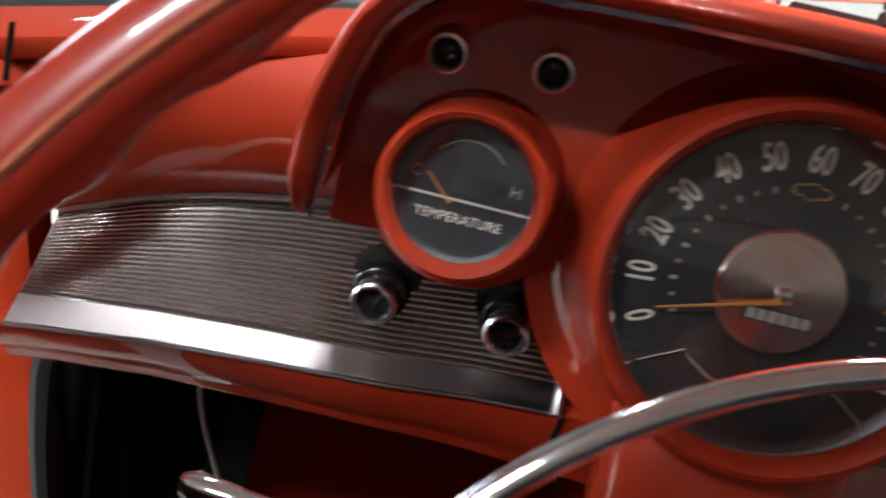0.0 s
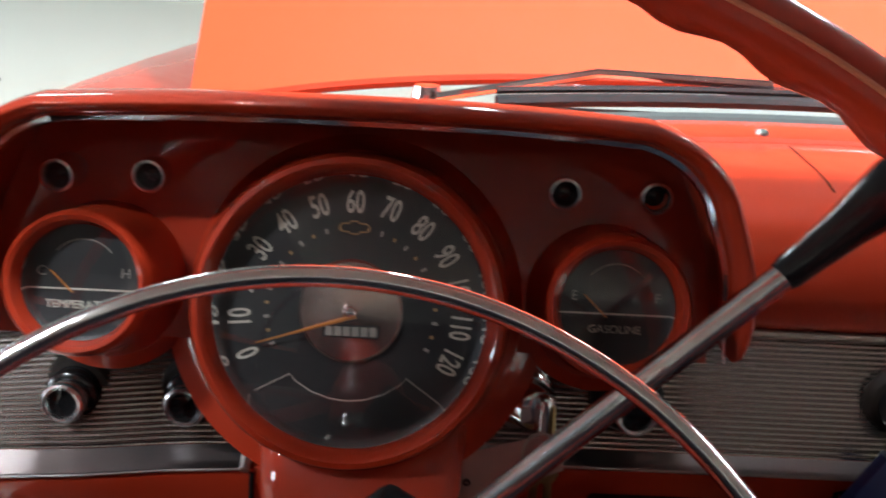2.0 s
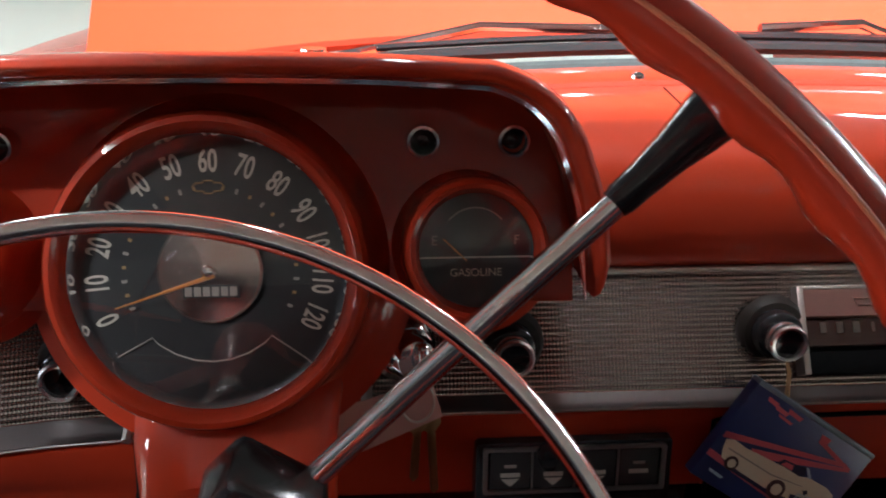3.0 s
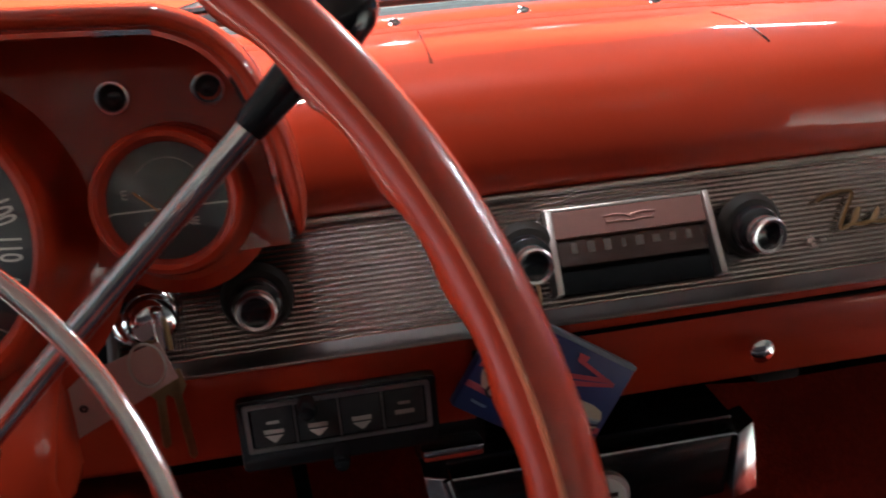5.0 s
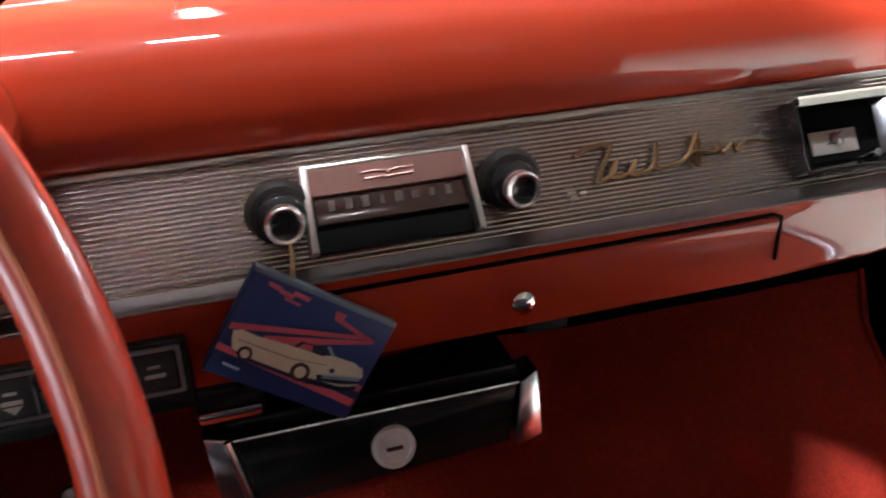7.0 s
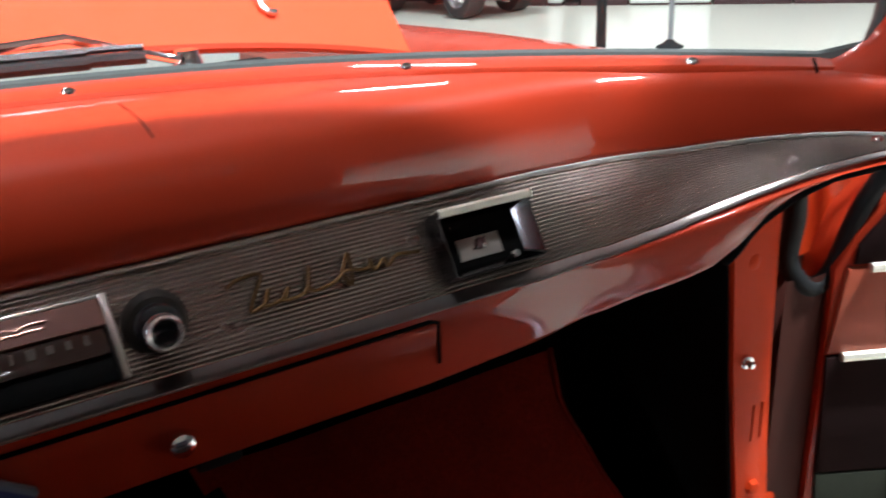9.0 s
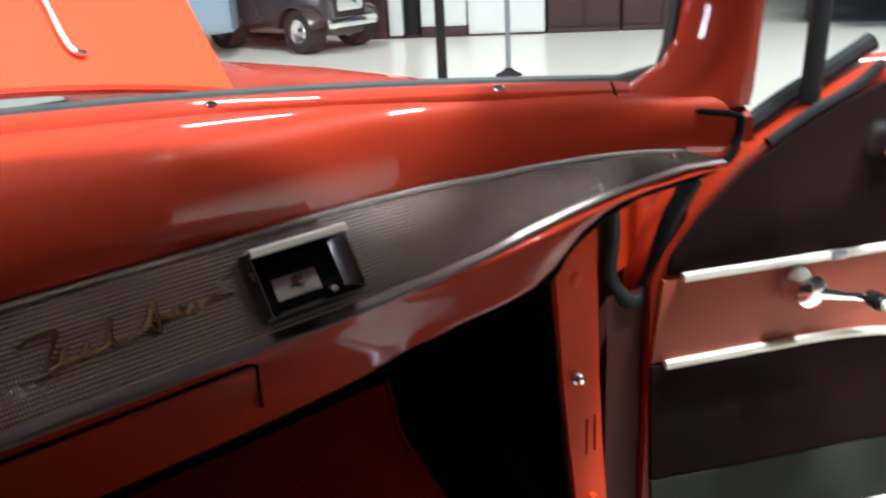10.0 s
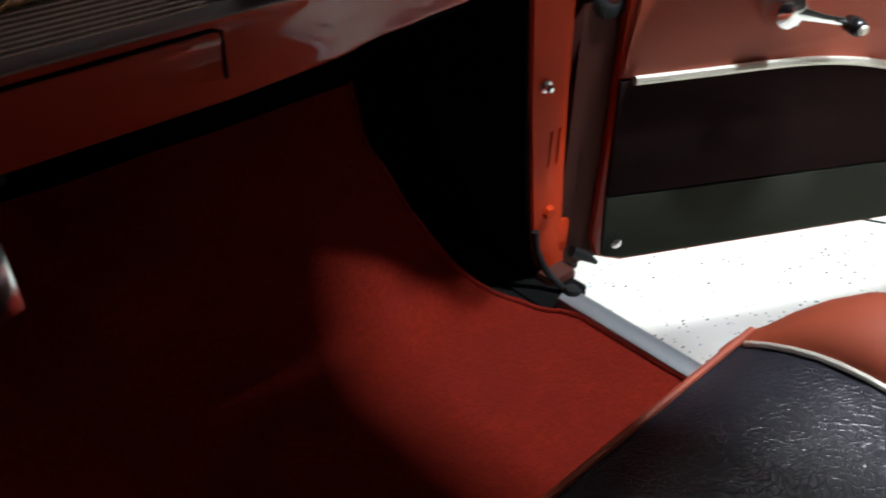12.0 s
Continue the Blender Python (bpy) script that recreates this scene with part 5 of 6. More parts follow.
# ---- the car's shell, floor and front ----
def cabin_floor():
    """Carpet from under the seat, up the toe board."""
    def edge(y):
        return lerp_table(y, (-0.5, -0.06, -0.033, -0.006, 0.033, 0.073, 0.105, 0.154, 0.19, 0.26), (1.09, 1.088, 1.066, 1.054, 1.025, 0.998, 0.974, 0.953, 0.966, 0.966))

    prof = spline([(0, -0.95, -0.425), (0, -0.45, -0.425), (0, -0.10, -0.428), (0, 0.0, -0.425), (0, 0.06, -0.385), (0, 0.12, -0.290), (0, 0.19, -0.190)], 40)
    rows = []
    for p in prof:
        xr = edge(p.y)
        row = []
        for k in range(60):
            u = k / 59
            x = -0.28 + (xr + 0.28) * u
            hump = 0.055 * math.exp(-(((x - 0.42) / 0.13) ** 2))
            row.append((x, p.y - hump * 0.35, p.z + hump * 0.6 + 0.0025 * noise.noise(Vector((x * 9, p.y * 9, p.z * 9)))))
        rows.append(row)
    tagged(part("floor_carpet", grid(rows), CARPET), "deep red pile carpet on the car floor", "carpet", "", "structure")
    tagged(part("carpet_binding", tube([(edge(p.y), p.y, p.z + 0.002) for p in prof[8:]], 0.003, 6), CARPET), "bound edge of the red carpet", "carpet edge", "", "structure")
    # Firewall coloured near-black, so the footwell's shade is in its colour.
    tagged(part("firewall", box(1.60, 0.02, 0.56, 0.004, at=(0.42, 0.30, -0.23)), BLACKIN), "firewall in near-black for the shade under the dashboard", "firewall", "", "structure")
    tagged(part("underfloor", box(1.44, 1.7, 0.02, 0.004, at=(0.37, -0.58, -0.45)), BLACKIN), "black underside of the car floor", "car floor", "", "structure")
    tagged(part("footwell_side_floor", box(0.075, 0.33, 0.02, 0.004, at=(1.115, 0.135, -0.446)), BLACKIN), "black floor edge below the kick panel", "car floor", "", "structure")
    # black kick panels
    # The mirrored driver-side copy stands in for the dark footwell there.
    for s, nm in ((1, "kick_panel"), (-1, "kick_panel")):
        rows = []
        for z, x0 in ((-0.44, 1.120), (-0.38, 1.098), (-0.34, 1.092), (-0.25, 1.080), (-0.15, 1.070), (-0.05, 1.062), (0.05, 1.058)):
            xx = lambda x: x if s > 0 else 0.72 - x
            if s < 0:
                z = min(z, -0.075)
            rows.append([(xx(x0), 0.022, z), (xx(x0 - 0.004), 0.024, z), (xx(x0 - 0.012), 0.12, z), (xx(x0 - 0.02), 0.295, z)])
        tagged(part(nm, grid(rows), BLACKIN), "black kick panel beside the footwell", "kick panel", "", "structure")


cabin_floor()


def hinge_pillar():
    t = group_of("hinge_pillar", "red painted door hinge pillar with a rubber seal", "pillar", pose(1.12, 0.02, -0.43))
    rows = []
    for z, xa, xb in ((-0.47, 1.150, 1.19), (-0.42, 1.120, 1.165), (-0.37, 1.099, 1.152), (-0.28, 1.086, 1.142), (-0.18, 1.073, 1.134), (-0.08, 1.064, 1.130), (0.0, 1.056, 1.128), (0.04, 1.058, 1.140), (0.075, 1.075, 1.155)):
        rows.append([(xa - 0.004, 0.05, z), (xa - 0.003, 0.026, z), (xa, 0.0185, z), (xa + 0.25 * (xb - xa), 0.0155, z), (xa + 0.7 * (xb - xa), 0.016, z), (xb - 0.003, 0.0185, z), (xb, 0.025, z), (xb + 0.004, 0.08, z)])
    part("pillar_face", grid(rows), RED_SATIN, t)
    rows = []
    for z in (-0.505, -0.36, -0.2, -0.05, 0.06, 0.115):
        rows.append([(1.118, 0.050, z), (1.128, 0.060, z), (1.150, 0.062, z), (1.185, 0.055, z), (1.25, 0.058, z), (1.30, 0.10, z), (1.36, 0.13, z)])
    part("jamb", grid(rows), JAMB_BROWN, t, "dull brown-red door jamb")
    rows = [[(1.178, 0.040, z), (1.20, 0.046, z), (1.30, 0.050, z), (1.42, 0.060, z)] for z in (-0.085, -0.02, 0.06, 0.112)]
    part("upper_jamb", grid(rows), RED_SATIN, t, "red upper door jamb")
    part("bumper_screw", lathe([(0, 0.012), (0.003, 0.011), (0.0045, 0.008), (0.003, 0.005), (0.0035, 0.003), (0.007, 0.002), (0.0078, 0.0), (0.0078, -0.004)], 20), SATIN, t, "small bright striker screw", True, facing((1.087, 0.014, -0.167), (-0.3, -1, 0)))
    for z in (0.005, -0.055):
        part("dimple", lathe([(0, 0.004), (0.006, 0.0035), (0.010, 0.001), (0.012, -0.002)], 20), RED_SATIN, t, "", True, facing((1.086, 0.0175, z), (-0.1, -1, 0)))
    for z in (-0.245, -0.262):
        part("hinge_slot", box(0.004, 0.003, 0.045, 0.001, at=(1.108 if z > -0.25 else 1.122, 0.0155, -0.25)), RED_SATIN, t)
    part("hinge_leaf", box(0.042, 0.016, 0.055, 0.008, at=(1.146, 0.024, -0.388)), RED_SATIN, t)
    part("pillar_foot", box(0.050, 0.07, 0.04, 0.012, 2, at=(1.138, 0.028, -0.444)), JAMB_BROWN, t)
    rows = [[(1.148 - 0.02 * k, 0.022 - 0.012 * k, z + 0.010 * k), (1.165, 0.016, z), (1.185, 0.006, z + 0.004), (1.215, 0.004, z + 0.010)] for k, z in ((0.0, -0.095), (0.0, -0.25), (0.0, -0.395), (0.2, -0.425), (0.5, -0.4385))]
    part("jamb_foot", grid(rows), JAMB_BROWN, t, "dull brown-red foot of the door jamb")
    part("corner_rubber", tube([(1.160, 0.006, -0.408), (1.176, -0.004, -0.418), (1.190, -0.012, -0.430)], 0.006, 8, radii=[0.008, 0.007, 0.003]), RUBBER, t, "", True)
    part("hinge_bolt", lathe([(0, 0.006), (0.007, 0.005), (0.009, 0.0), (0.009, -0.004)], 6), RED_SATIN, t, "", True, facing((1.115, 0.014, -0.335), (-0.2, -1, 0)))
    seal = spline([(1.135, 0.015, 0.050), (1.150, 0.020, -0.02), (1.158, 0.030, -0.075), (1.172, 0.018, -0.104), (1.190, 0.012, -0.105), (1.203, 0.006, -0.085), (1.215, -0.008, -0.02), (1.232, -0.025, 0.030)], 40)
    part("rubber_seal", tube(seal, 0.0105, 10), RUBBER, t, "black rubber weather seal")
    foot = spline([(1.096, 0.016, -0.355), (1.100, 0.012, -0.385), (1.108, 0.0, -0.412), (1.117, -0.02, -0.430)], 30)
    part("edge_seal", tube(foot, 0.0045, 8), RUBBER, t, "black edge seal")


hinge_pillar()


def sill():
    t = group_of("door_sill", "grey metal door sill plate beside the carpet", "door sill", pose(1.105, -0.4, -0.44))
    rows = []
    for y in xs_between(-0.035, -1.05, 20):
        rows.append([(1.086, y, -0.432), (1.088, y, -0.420), (1.094, y, -0.4165), (1.108, y, -0.4165), (1.116, y, -0.420), (1.120, y, -0.430), (1.122, y, -0.50)])
    part("sill_plate", grid(rows), GREY, t)
    part("front_cap", lathe([(0, 0.006), (0.008, 0.005), (0.011, 0.0), (0.011, -0.01)], 20), RUBBER, t, "", True, Matrix.Translation((1.106, -0.040, -0.416)))
    rows = []
    for y in xs_between(-0.045, -1.3, 12):
        rows.append([(1.117, y, -0.43), (1.119, y, -0.445), (1.121, y, -0.48), (1.118, y, -0.53), (1.08, y, -0.56)])
    part("rocker", grid(rows), RED_BODY, t)


sill()

# ---- passenger door, standing open ----
DD = Vector((0.889, -0.458, 0))
DN = Vector((-0.458, -0.889, 0))
DO = Vector((1.186, -0.010, 0))


def on_door(s, z, out=0.0):
    return DO + DD * s + DN * out + Vector((0, 0, z))


def door_piece(outline, thick, out0):
    """A panel on the door from (s, z) points."""
    bm = bmesh.new()
    f = [bm.verts.new(on_door(s, z, out0 + thick)) for s, z in outline]
    g = [bm.verts.new(on_door(s, z, out0)) for s, z in outline]
    bm.faces.new(f)
    bm.faces.new(g)
    n = len(f)
    for i in range(n):
        bm.faces.new((f[i], f[(i + 1) % n], g[(i + 1) % n], g[i]))
    edges = [e for e in bm.edges if all(v in set(f) for v in e.verts)]
    bmesh.ops.bevel(bm, geom=edges, offset=min(0.003, thick * 0.4), segments=2, affect="EDGES", profile=0.5)
    return bm


def passenger_door():
    t = group_of("door_1", "open passenger door with dark cloth and coral vinyl panels", "car door", Matrix.Translation(on_door(0.5, -0.43)), "structure")
    up = [(0.0, -0.095), (0.020, -0.055), (0.055, -0.01), (0.10, 0.030), (0.16, 0.068), (0.22, 0.098), (0.26, 0.112)]
    shell = [(-0.004, -0.40), (0.006, -0.425), (0.04, -0.436)] + [(1.05, -0.432), (1.08, -0.40), (1.08, 0.14)] + [(0.26, 0.128)] + [(s, z + 0.012) for s, z in reversed(up[:-1])]
    part("door_shell", door_piece(shell, 0.075, -0.080), RED, t, "red painted door shell")
    curve = [(0.0, -0.181), (0.10, -0.1795), (0.20, -0.178), (0.26, -0.180), (0.32, -0.188), (0.38, -0.203), (0.44, -0.228), (0.49, -0.258), (0.525, -0.295), (0.545, -0.34), (0.555, -0.40)]
    lc = [(p.x, p.z) for p in spline([(s, 0, z) for s, z in curve], 40)]
    top = [(s, z) for s, z in up[1:]] + [(0.30, 0.116), (1.06, 0.128), (1.06, -0.072), (0.018, -0.076)]
    part("upper_cloth_panel", door_piece(top, 0.006, -0.004), CLOTH, t, "dark brown patterned cloth panel")
    band = [(0.012, -0.080), (1.06, -0.076), (1.06, -0.40)] + [(s, z + 0.002) for s, z in reversed(lc)]
    part("vinyl_band", door_piece(band, 0.005, -0.004), VINYLRED, t, "coral red vinyl band")
    low = [(0.004, -0.332)] + [(s, z - 0.002) for s, z in lc if z > -0.332] + [(0.54, -0.336)]
    part("lower_cloth_panel", door_piece(low, 0.006, -0.004), CLOTH, t, "dark brown cloth panel")
    scuff = [(0.004, -0.334), (0.545, -0.338), (0.552, -0.40), (1.06, -0.40), (1.06, -0.426), (0.04, -0.428), (0.010, -0.420)]
    part("scuff_panel", door_piece(scuff, 0.006, -0.0035), SCUFF, t, "grey-green scuff panel along the bottom")
    part("trim_strip", tube([on_door(s, -0.078 + 0.004 * s, 0.006) for s in xs_between(0.032, 1.05, 20)], 0.0055, 8), ALU, t, "pale satin metal trim strip")
    part("strip_clip", box(0.020, 0.012, 0.010, 0.002), GREY, t, "", True, Matrix.Translation(on_door(0.222, -0.077, 0.007)) @ pose(0, 0, 0, 0, 0, -27))
    part("trim_strip", tube([on_door(s, z, 0.006) for s, z in [(0.014, -0.1805)] + lc[3:]], 0.0055, 8), ALU, t, "curved pale satin metal trim strip")
    # winding handles
    def crank(name, c, end, r):
        m = facing(c, DN)
        h = part(name, lathe([(r * 1.15, -0.01), (r * 1.15, 0.0), (r, 0.006), (r * 0.85, 0.020), (r * 0.9, 0.026), (r * 0.5, 0.032), (0, 0.033)], 32), CHROME, t, "chrome winding handle", True, m)
        e = end + DN * 0.030
        part("arm", tube([c + DN * 0.024, c.lerp(end, 0.5) + DN * 0.031, e], 0.005, 10, radii=[0.009, 0.0055, 0.0048]), CHROME, h)
        part("grip", lathe([(0.006, -0.004), (0.009, 0.0), (0.0105, 0.012), (0.009, 0.022), (0.005, 0.026), (0, 0.027)], 24), BLACK, h, "black grip", True, facing(e, DN))
        part("grip_end", lathe([(0, 0.029), (0.0045, 0.0285), (0.006, 0.026)], 16), ALU, h, "", True, facing(e, DN))

    crank("window_crank", on_door(0.178, -0.108, 0.003), on_door(0.250, -0.123, 0.003), 0.021)
    crank("vent_crank", on_door(0.268, 0.048, 0.004), on_door(0.306, 0.020, 0.004), 0.021)
    hp = [on_door(0.375, -0.052, 0.006), on_door(0.378, -0.050, 0.030), on_door(0.40, -0.046, 0.038), on_door(0.43, -0.030, 0.036), on_door(0.452, -0.022, 0.030), on_door(0.455, -0.018, 0.006)]
    part("door_handle", tube(spline(hp, 24), 0.007, 10), CHROME, t, "chrome door pull handle")
    rows = []
    for s in xs_between(0.325, 0.72, 24):
        k = min(1.0, (s - 0.325) / 0.10) ** 0.6 if s < 0.425 else 1.0
        rows.append([on_door(s, -0.098 - 0.006 * (1 - k) + 0.024 * k * math.sin(a), 0.002 + 0.056 * k * max(0.0, math.cos(a)) ** 0.7) for a in [math.pi * (j / 14 - 0.5) for j in range(15)]])
    part("armrest", grid(rows), VINYLRED, t, "coral red padded armrest")
    part("panel_screw", lathe([(0, 0.004), (0.004, 0.0035), (0.007, 0.001), (0.007, -0.002)], 16), CHROME, t, "", True, facing(on_door(0.026, -0.402, 0.004), DN))
    part("bottom_seal", tube([on_door(s, -0.432, -0.03) for s in xs_between(-0.01, 1.05, 8)], 0.008, 8), RUBBER, t)
    # front edge rubber, vent window post and glass
    part("edge_rubber", tube(spline([on_door(s, z + 0.026, -0.035) for s, z in [(0.10, 0.03), (0.16, 0.068), (0.22, 0.098), (0.27, 0.125)]], 24), 0.011, 8), RUBBER, t, "black rubber along the door edge")
    part("edge_rubber", tube(spline([on_door(s, z + 0.007, -0.004) for s, z in [(0.13, 0.052), (0.18, 0.080), (0.23, 0.103), (0.262, 0.125)]], 24), 0.006, 8), RUBBER, t)
    part("vent_post", tube([on_door(0.188, 0.095, -0.020), on_door(0.205, 0.52, -0.020)], 0.011, 10), RUBBER, t, "dark vent window post")
    part("vent_frame", tube(spline([on_door(0.11, 0.050, -0.03), on_door(0.10, 0.16, -0.03), on_door(0.09, 0.34, -0.03), on_door(0.10, 0.50, -0.03)], 20), 0.008, 8), CHROME, t)


passenger_door()


def front_seat():
    t = group_of("bench_seat", "front bench seat in embossed black vinyl with coral bolsters", "seat", pose(0.42, -0.6, -0.43))
    xin, xout = 1.005, 1.128

    def top_z(x, y):
        back = -0.295 - y
        f = min(1.0, max(0.0, back / 0.10))
        roll = -0.245 - 0.030 * (1 - f) ** 2
        return roll - 0.02 * max(0.0, back - 0.1)

    rows = []
    for y in [-0.290, -0.2915, -0.297, -0.31, -0.33, -0.36, -0.40, -0.46, -0.54, -0.64, -0.76, -0.88]:
        rows.append([(x, y, top_z(x, y) + 0.004 * max(0.0, math.sin(math.pi * (x + 0.165) / (xin + 0.165))) ** 0.5) for x in xs_between(-0.165, xin, 60)])
    rows.insert(0, [(x, -0.292, -0.40) for x in xs_between(-0.165, xin, 60)])
    rows.insert(1, [(x, -0.289, -0.30) for x in xs_between(-0.165, xin, 60)])
    part("cushion_insert", grid(rows), EMBOSS, t, "embossed black vinyl cushion")
    for s in (1, -1):
        rows = []
        for y in [-0.2740, -0.2755, -0.279, -0.285, -0.295, -0.31, -0.33, -0.355, -0.385, -0.42, -0.46, -0.52, -0.62, -0.76, -0.88]:
            u = max(0.0, (y + 0.424) / 0.15)
            f, g = max(0.0, 1 - u * u) ** 0.7, max(0.0, 1 - u * u) ** 0.8
            zb = top_z(1.0, min(y, -0.295)) - 0.015 * (1 - g)
            xo = xin + 0.015 + (xout - xin - 0.015) * g
            row = []
            for k in range(16):
                a = math.pi * k / 15
                w = (xo - xin) / 2
                xx = xin + w - w * math.cos(a)
                zz = zb - 0.004 + 0.047 * f * (1 - 0.55 * min(1.0, max(0.0, (-0.37 - y) / 0.25))) * max(0.0, math.sin(a)) ** 0.9 - 0.05 * max(0.0, (k - 11) / 4)
                row.append((xx if s > 0 else 0.84 - xx, y, zz))
            row.append((xo + 0.004 if s > 0 else 0.84 - xo - 0.004, y, -0.42))
            rows.append(row)
        part("bolster", grid(rows), VINYLRED, t, "smooth coral red bolster")
        part("piping", tube([((xin if s > 0 else 0.84 - xin), y, top_z(1.0, y) + 0.003) for y in [-0.296 - 0.58 * k / 30 for k in range(31)]], 0.0032, 8), ALU, t, "pale piping")
    part("front_piping", tube([(x, -0.2905, -0.2705) for x in xs_between(-0.165, xin + 0.02, 40)], 0.0035, 8), VINYLRED, t, "coral piping along the front edge")
    part("seat_base", box(1.26, 0.58, 0.14, 0.02, at=(0.42, -0.60, -0.35)), BLACKIN, t)
    rows = []
    for yy, zz in ((-0.84, -0.28), (-0.80, -0.20), (-0.83, 0.0), (-0.88, 0.20), (-0.92, 0.27), (-0.98, 0.25), (-1.0, -0.3)):
        rows.append([(x, yy, zz) for x in xs_between(-0.26, 1.10, 12)])
    part("backrest", grid(rows), EMBOSS, t)


front_seat()


# ---- windscreen, pillars, roof ----
def screen_line(x, dy, dz):
    p = screw_line(x)
    return p + Vector((0, dy, dz))


def windscreen():
    t = group_of("windscreen", "wraparound windscreen with a grey rubber seal", "windscreen", pose(0.42, 0.29, 0.16))
    xs = xs_between(-0.40, 1.15, 60)
    ends = [Vector((1.172, -0.020, 0.150)), Vector((1.178, -0.026, 0.175)), Vector((1.180, -0.030, 0.22)), Vector((1.178, -0.034, 0.32)), Vector((1.165, -0.05, 0.48))]
    part("rubber_seal", tube([screen_line(x, 0.036, 0.006) for x in xs] + ends, 0.0078, 8), SEALRUB, t, "grey rubber seal")
    rows = []
    for k in range(8):
        f = k / 7
        rows.append([screen_line(x, 0.038 - 0.26 * f - 0.04 * f * f, 0.010 + 0.40 * f) for x in xs])
    part("glass", grid(rows), GLASS, t).visible_shadow = False
    part("inner_ledge", grid([[screen_line(x, -0.0135, -0.006), screen_line(x, -0.0145, 0.001), screen_line(x, -0.0125, 0.0042), screen_line(x, -0.006, 0.0062), screen_line(x, 0.02, 0.0075), screen_line(x, 0.034, 0.009)] for x in xs]), RED, t, "red painted ledge under the glass")


windscreen()


def screen_pillar(s):
    xx = lambda x: x if s > 0 else 0.754 - x
    t = group_of("windscreen_pillar", "red painted windscreen pillar", "pillar", pose(xx(1.15), -0.09, 0.13))
    rows = []
    for z, xa, ya, xb, yb in ((0.119, 1.107, 0.006, 1.206, -0.097), (0.132, 1.122, -0.003, 1.208, -0.099), (0.143, 1.141, -0.015, 1.208, -0.1), (0.158, 1.158, -0.028, 1.209, -0.101), (0.185, 1.171, -0.038, 1.21, -0.102), (0.227, 1.175, -0.044, 1.211, -0.105), (0.3, 1.175, -0.049, 1.21, -0.11), (0.458, 1.164, -0.063, 1.2, -0.122), (0.594, 1.146, -0.078, 1.181, -0.136)):
        a, b = Vector((xa, ya, z)), Vector((xb, yb, z))
        d = (b - a).normalized()
        o = Vector((-d.y, d.x, 0))
        if o.y < 0:
            o = -o
        w = 0.022
        ring = [a - o * 0.004, a.lerp(b, 0.12) - o * 0.012, a.lerp(b, 0.5) - o * 0.016, a.lerp(b, 0.85) - o * 0.012, b - o * 0.003, b + o * w, a + o * w]
        rows.append([(xx(p.x), p.y, p.z) for p in ring])
    part("pillar_body", grid(rows, close_u=True, cap=True), RED, t)
    part("foot_cover", grid([[(xx(x), y, z) for x, y, z in row] for row in (((1.117, -0.005, 0.122), (1.154, -0.038, 0.122), (1.206, -0.091, 0.119)), ((1.112, -0.021, 0.113), (1.152, -0.055, 0.111), (1.204, -0.103, 0.109)), ((1.122, -0.026, 0.095), (1.159, -0.063, 0.09), (1.206, -0.105, 0.085)))]), RED, t)
    part("dark_gap", tube([(xx(x), y, z) for x, y, z in ((1.118, -0.006, 0.123), (1.142, -0.040, 0.121), (1.155, -0.080, 0.119), (1.170, -0.102, 0.117), (1.179, -0.107, 0.113))], 0.0030, 8), BLACKIN, t)
    part("screw", lathe([(0, 0.004), (0.003, 0.0036), (0.0055, 0.002), (0.006, 0), (0.006, -0.004)], 16), CHROME, t, "", True, facing((xx(1.150), -0.020, 0.136), (-0.3 * s, -0.5, 0.8)))
    part("seam_line", tube([(xx(1.112), -0.008, 0.146), (xx(1.108), -0.022, 0.124)], 0.0014, 6), BLACKIN, t)


screen_pillar(1)
screen_pillar(-1)


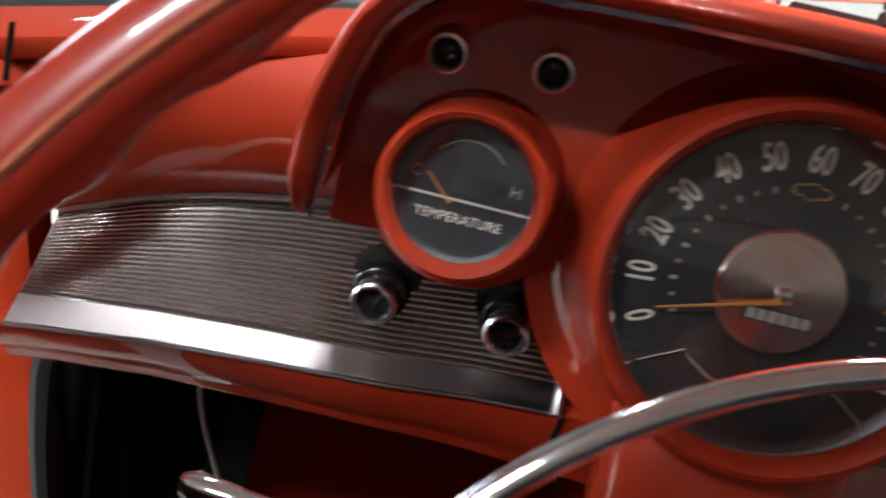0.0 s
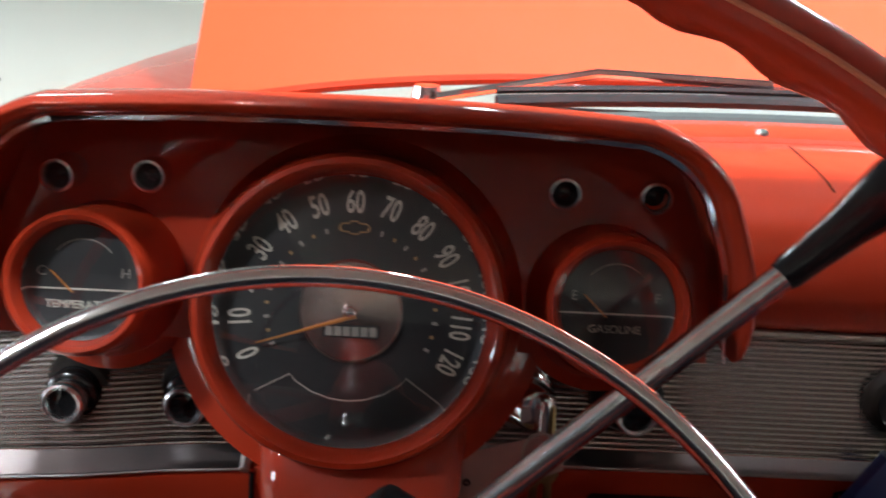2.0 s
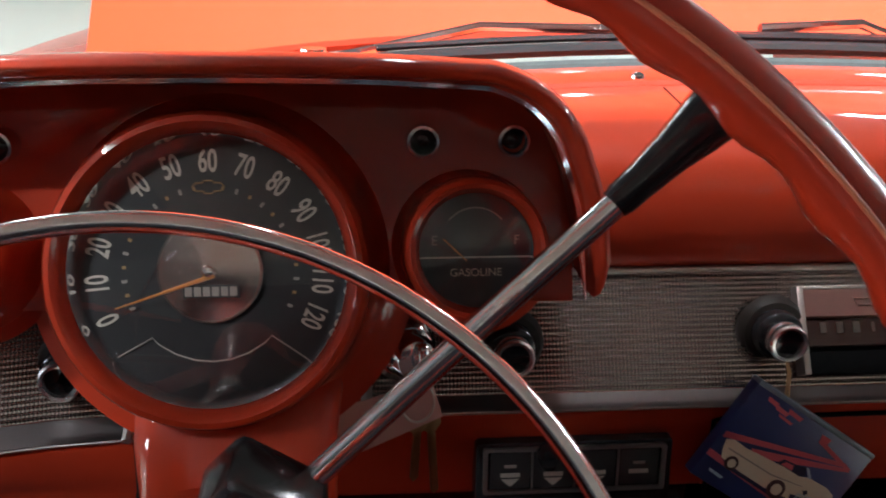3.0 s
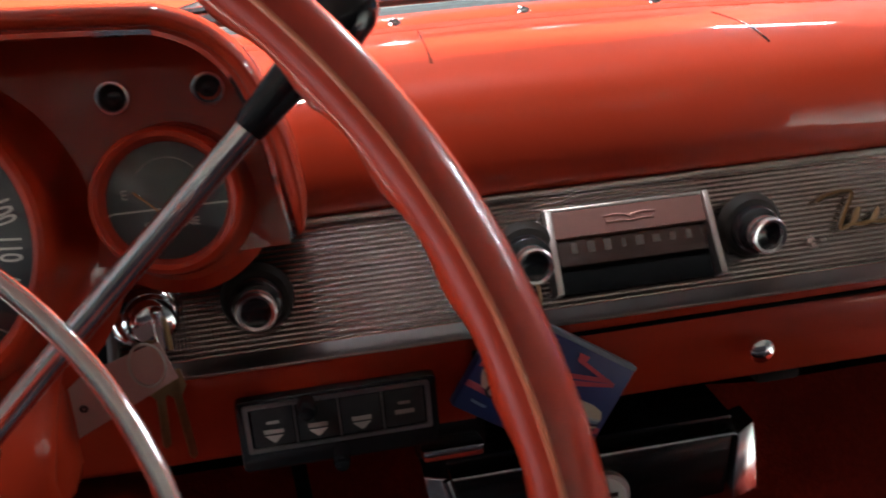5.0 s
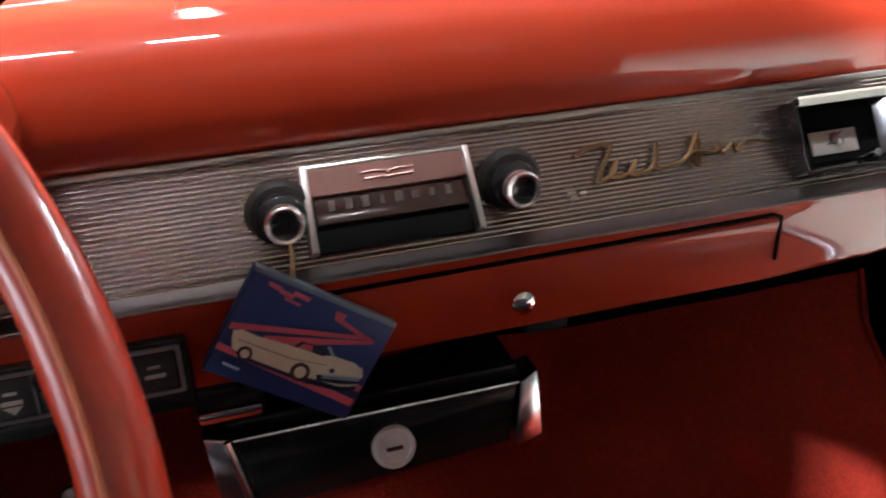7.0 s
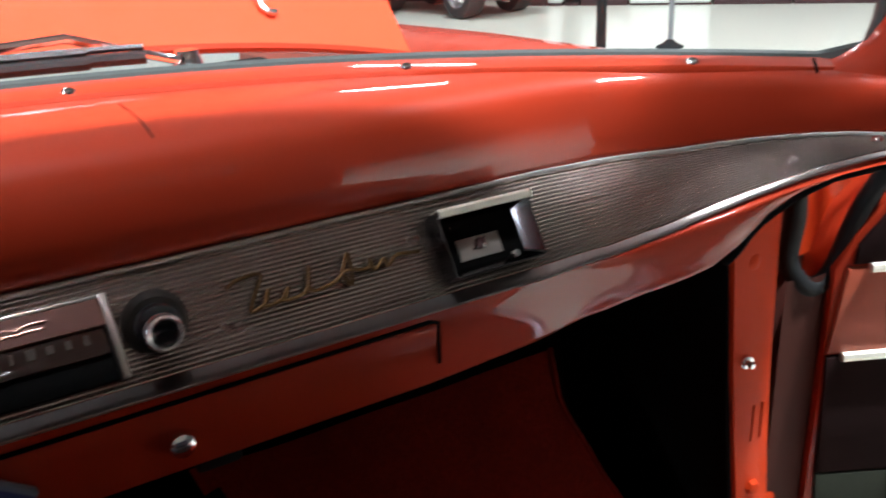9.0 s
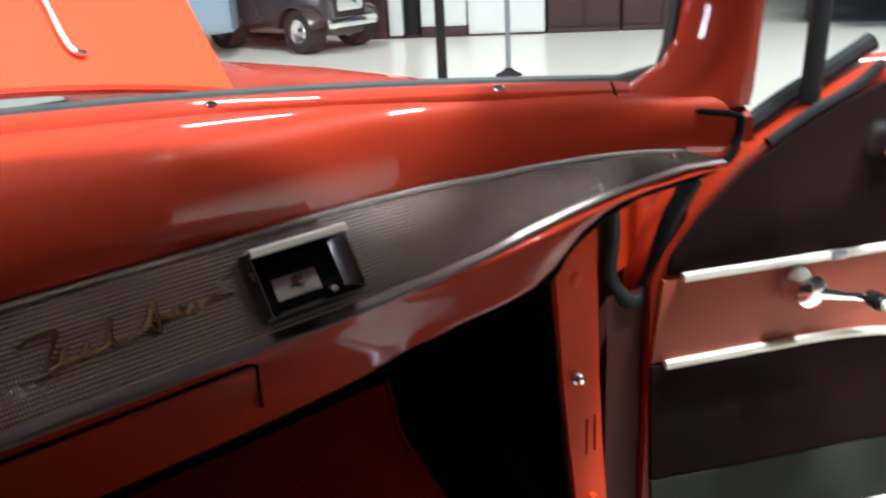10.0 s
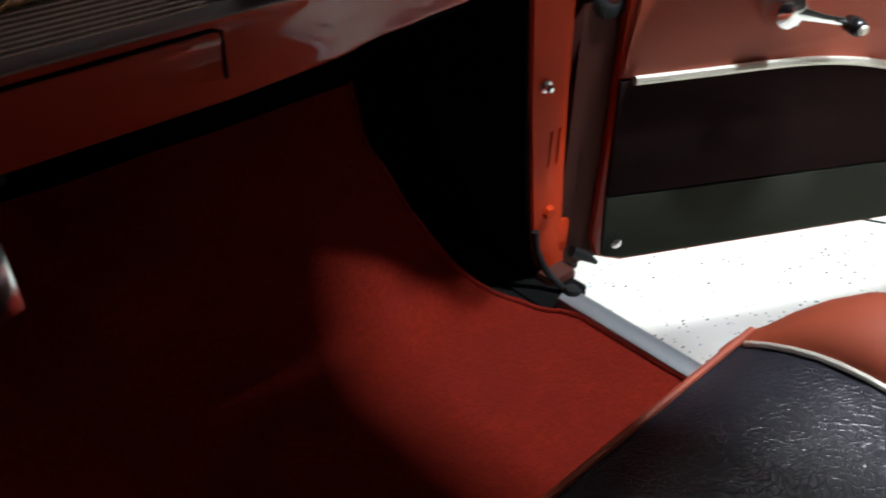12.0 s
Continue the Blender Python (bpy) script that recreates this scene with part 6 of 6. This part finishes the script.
def roof():
    t = group_of("car_roof", "grey lined car roof above the seats", "roof", pose(0.42, -0.8, 0.55))
    rows = []
    for y in xs_between(0.00, -1.75, 14):
        rows.append([(0.42 + 0.74 * u, y - (0.12 * u * u if y > -0.3 else 0), 0.60 - 0.05 * u * u) for u in xs_between(-1, 1, 20)])
    part("headlining", grid(rows), ROOFLIN, t, "pale grey headlining")
    part("outer_skin", grid([[(x, y, z + 0.03) for x, y, z in row] for row in rows]), RED_BODY, t)
    part("rear_panel", box(1.5, 0.02, 0.62, 0.004, at=(0.40, -1.76, -0.13)), ROOFLIN, t)
    for x in (-0.34, 1.14):
        part("rear_post", box(0.08, 0.06, 0.40, 0.01, at=(x, -1.75, 0.36)), ROOFLIN, t)
    # Unseen driver-side panel, added to keep hall reflections off the wheel rim.
    d = group_of("driver_side_blocker", "unseen dark panel on the driver side, added to block light", "car side", pose(-0.40, -1.0, -0.43), "structure")
    part("blocker_shell", box(0.04, 1.68, 0.60, 0.01, at=(-0.41, -0.94, -0.14)), RED_BODY, d)
    part("blocker_lining", box(0.012, 1.66, 0.56, 0.004, at=(-0.382, -0.94, -0.14)), CLOTH, d)
    p = group_of("hinge_pillar", "red hinge pillar beside the driver footwell", "pillar", pose(-0.39, 0.03, -0.43))
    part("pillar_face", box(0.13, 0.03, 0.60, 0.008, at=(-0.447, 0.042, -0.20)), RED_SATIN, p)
    part("rubber_edge", tube(spline([(-0.350, 0.018, -0.052), (-0.366, 0.020, -0.062), (-0.374, 0.020, -0.10), (-0.380, 0.022, -0.20), (-0.376, 0.022, -0.42)], 30), 0.009, 8), RUBBER, p, "black rubber edge")
    # Near-black strip added to fill the shaded footwell beside the pillar.
    part("footwell_shade_strip", box(0.05, 0.02, 0.56, 0.004, at=(-0.356, 0.052, -0.31)), BLACKIN, p)
    q = group_of("quarter_panel", "red rear quarter panel beside the seats", "body panel", pose(1.18, -1.5, -0.43))
    part("panel", box(0.04, 0.60, 0.56, 0.01, at=(1.19, -1.47, -0.16)), RED_BODY, q)


roof()


# ---- the car's front end seen through the screen ----
def front_end():
    t = group_of("bonnet", "red bonnet standing open, in a brighter lit tone", "bonnet", pose(0.403, 0.7, 0.07))
    rows = []
    for k in range(24):
        f = k / 23
        row = []
        for u in xs_between(-1, 1, 40):
            crown = 0.066 * (1 - abs(u) ** 2.6)
            s = 1.05 * f
            row.append((0.403 + (0.687 + 0.01 * f) * u, 0.70 + s * 0.68 - crown * 0.15, 0.075 + s * 0.73 + crown * (0.95 - 0.3 * f)))
        rows.append(row)
    part("bonnet_skin", grid(rows), BONNET_LIT, t)
    edge = [Vector((0.403 + 0.687 * u, 0.70 - 0.066 * (1 - abs(u) ** 2.6) * 0.15 + 0.004, 0.075 + 0.066 * (1 - abs(u) ** 2.6) * 0.95 - 0.006)) for u in xs_between(-1, 1, 40)]
    part("rear_edge", tube(edge, 0.008, 8), RED, t, "rolled rear edge")
    # Hooked reflection on the glossy bonnet, built as a bright tube.
    for s in (1,):
        hook_line = [Vector((0.403 + s * (x - 0.403), y, z)) for x, y, z in ((0.864, 0.818, 0.256), (0.866, 0.786, 0.222), (0.866, 0.756, 0.190), (0.868, 0.733, 0.166), (0.875, 0.725, 0.156), (0.887, 0.724, 0.153))]
        part("bonnet_reflection", tube(spline(hook_line, 24), 0.005, 8), ENDCAP, t, "bright hooked reflection on the bonnet, modelled as a tube")
    for s in (-1, 1):
        q = group_of("front_fender", "glossy red front fender", "fender", pose(0.42 + 0.85 * s, 1.2, -0.3))
        rows = []
        for y, x, z in ((0.20, 0.83, 0.075), (0.45, 0.865, 0.083), (0.8, 0.895, 0.070), (1.2, 0.915, 0.050), (1.7, 0.925, 0.025), (2.1, 0.92, 0.0), (2.35, 0.90, -0.05)):
            rows.append([(0.42 + s * w, y, zz) for w, zz in ((0.66, z - 0.05), (0.70, z - 0.035), (x - 0.11, z - 0.006), (x - 0.05, z + 0.004), (x, z), (x + 0.03, z - 0.03), (x + 0.045, z - 0.10), (x + 0.04, z - 0.45))])
        part("fender_skin", grid(rows), RED, q)
    c = group_of("cowl", "red cowl panel below the windscreen", "cowl", pose(0.42, 0.45, 0.1))
    rows = []
    for x in xs_between(-0.38, 1.14, 40):
        p = screw_line(x)
        u = (x - 0.42) / 0.69
        rows.append([(x, p.y + 0.045, p.z + 0.0), (x, p.y + 0.07, p.z - 0.012), (x, 0.5 - 0.2 * u * u, 0.115 - 0.05 * u * u), (x, 0.64 - 0.05 * u * u, 0.09 - 0.05 * u * u), (x, 0.66 - 0.05 * u * u, 0.03)])
    part("cowl_skin", grid(rows), RED_BODY, c)
    part("cowl_vent", box(0.70, 0.10, 0.012, 0.004, at=(0.42, 0.43, 0.128)), BLACKIN, c, "black vent grille")
    part("engine_bay_wall", box(1.0, 0.02, 0.3, 0.005, at=(0.42, 0.72, -0.14)), BLACKIN, c)


front_end()


def wiper(x0, x1, dy):
    t = group_of("windscreen_wiper", "black windscreen wiper with a bright arm", "wiper", pose(x0, 0.36, 0.16), "", "wipers")
    pts = [screen_line(x, 0.075 + dy, 0.016) for x in xs_between(x0, x1, 16)]
    part("blade", tube(pts, 0.006, 8), RUBBER, t, "black rubber blade")
    part("blade_holder", tube([p + Vector((0, 0.004, 0.009)) for p in pts], 0.0035, 6), BLACK, t)
    part("arm", tube([pts[8] + Vector((0, 0.01, 0.014)), pts[3] + Vector((0, 0.03, 0.018)), Vector((x0 - 0.06 if x1 > x0 else x0 + 0.06, 0.40, 0.150))], 0.0045, 8), CHROME, t, "bright metal arm")
    part("pivot", lathe([(0, 0.02), (0.012, 0.018), (0.016, 0.0), (0.016, -0.03)], 20), CHROME, t, "", True, Matrix.Translation((x0 - 0.06 if x1 > x0 else x0 + 0.06, 0.40, 0.145)))


wiper(0.09, 0.55, 0.0)
wiper(0.60, 0.30, 0.012)
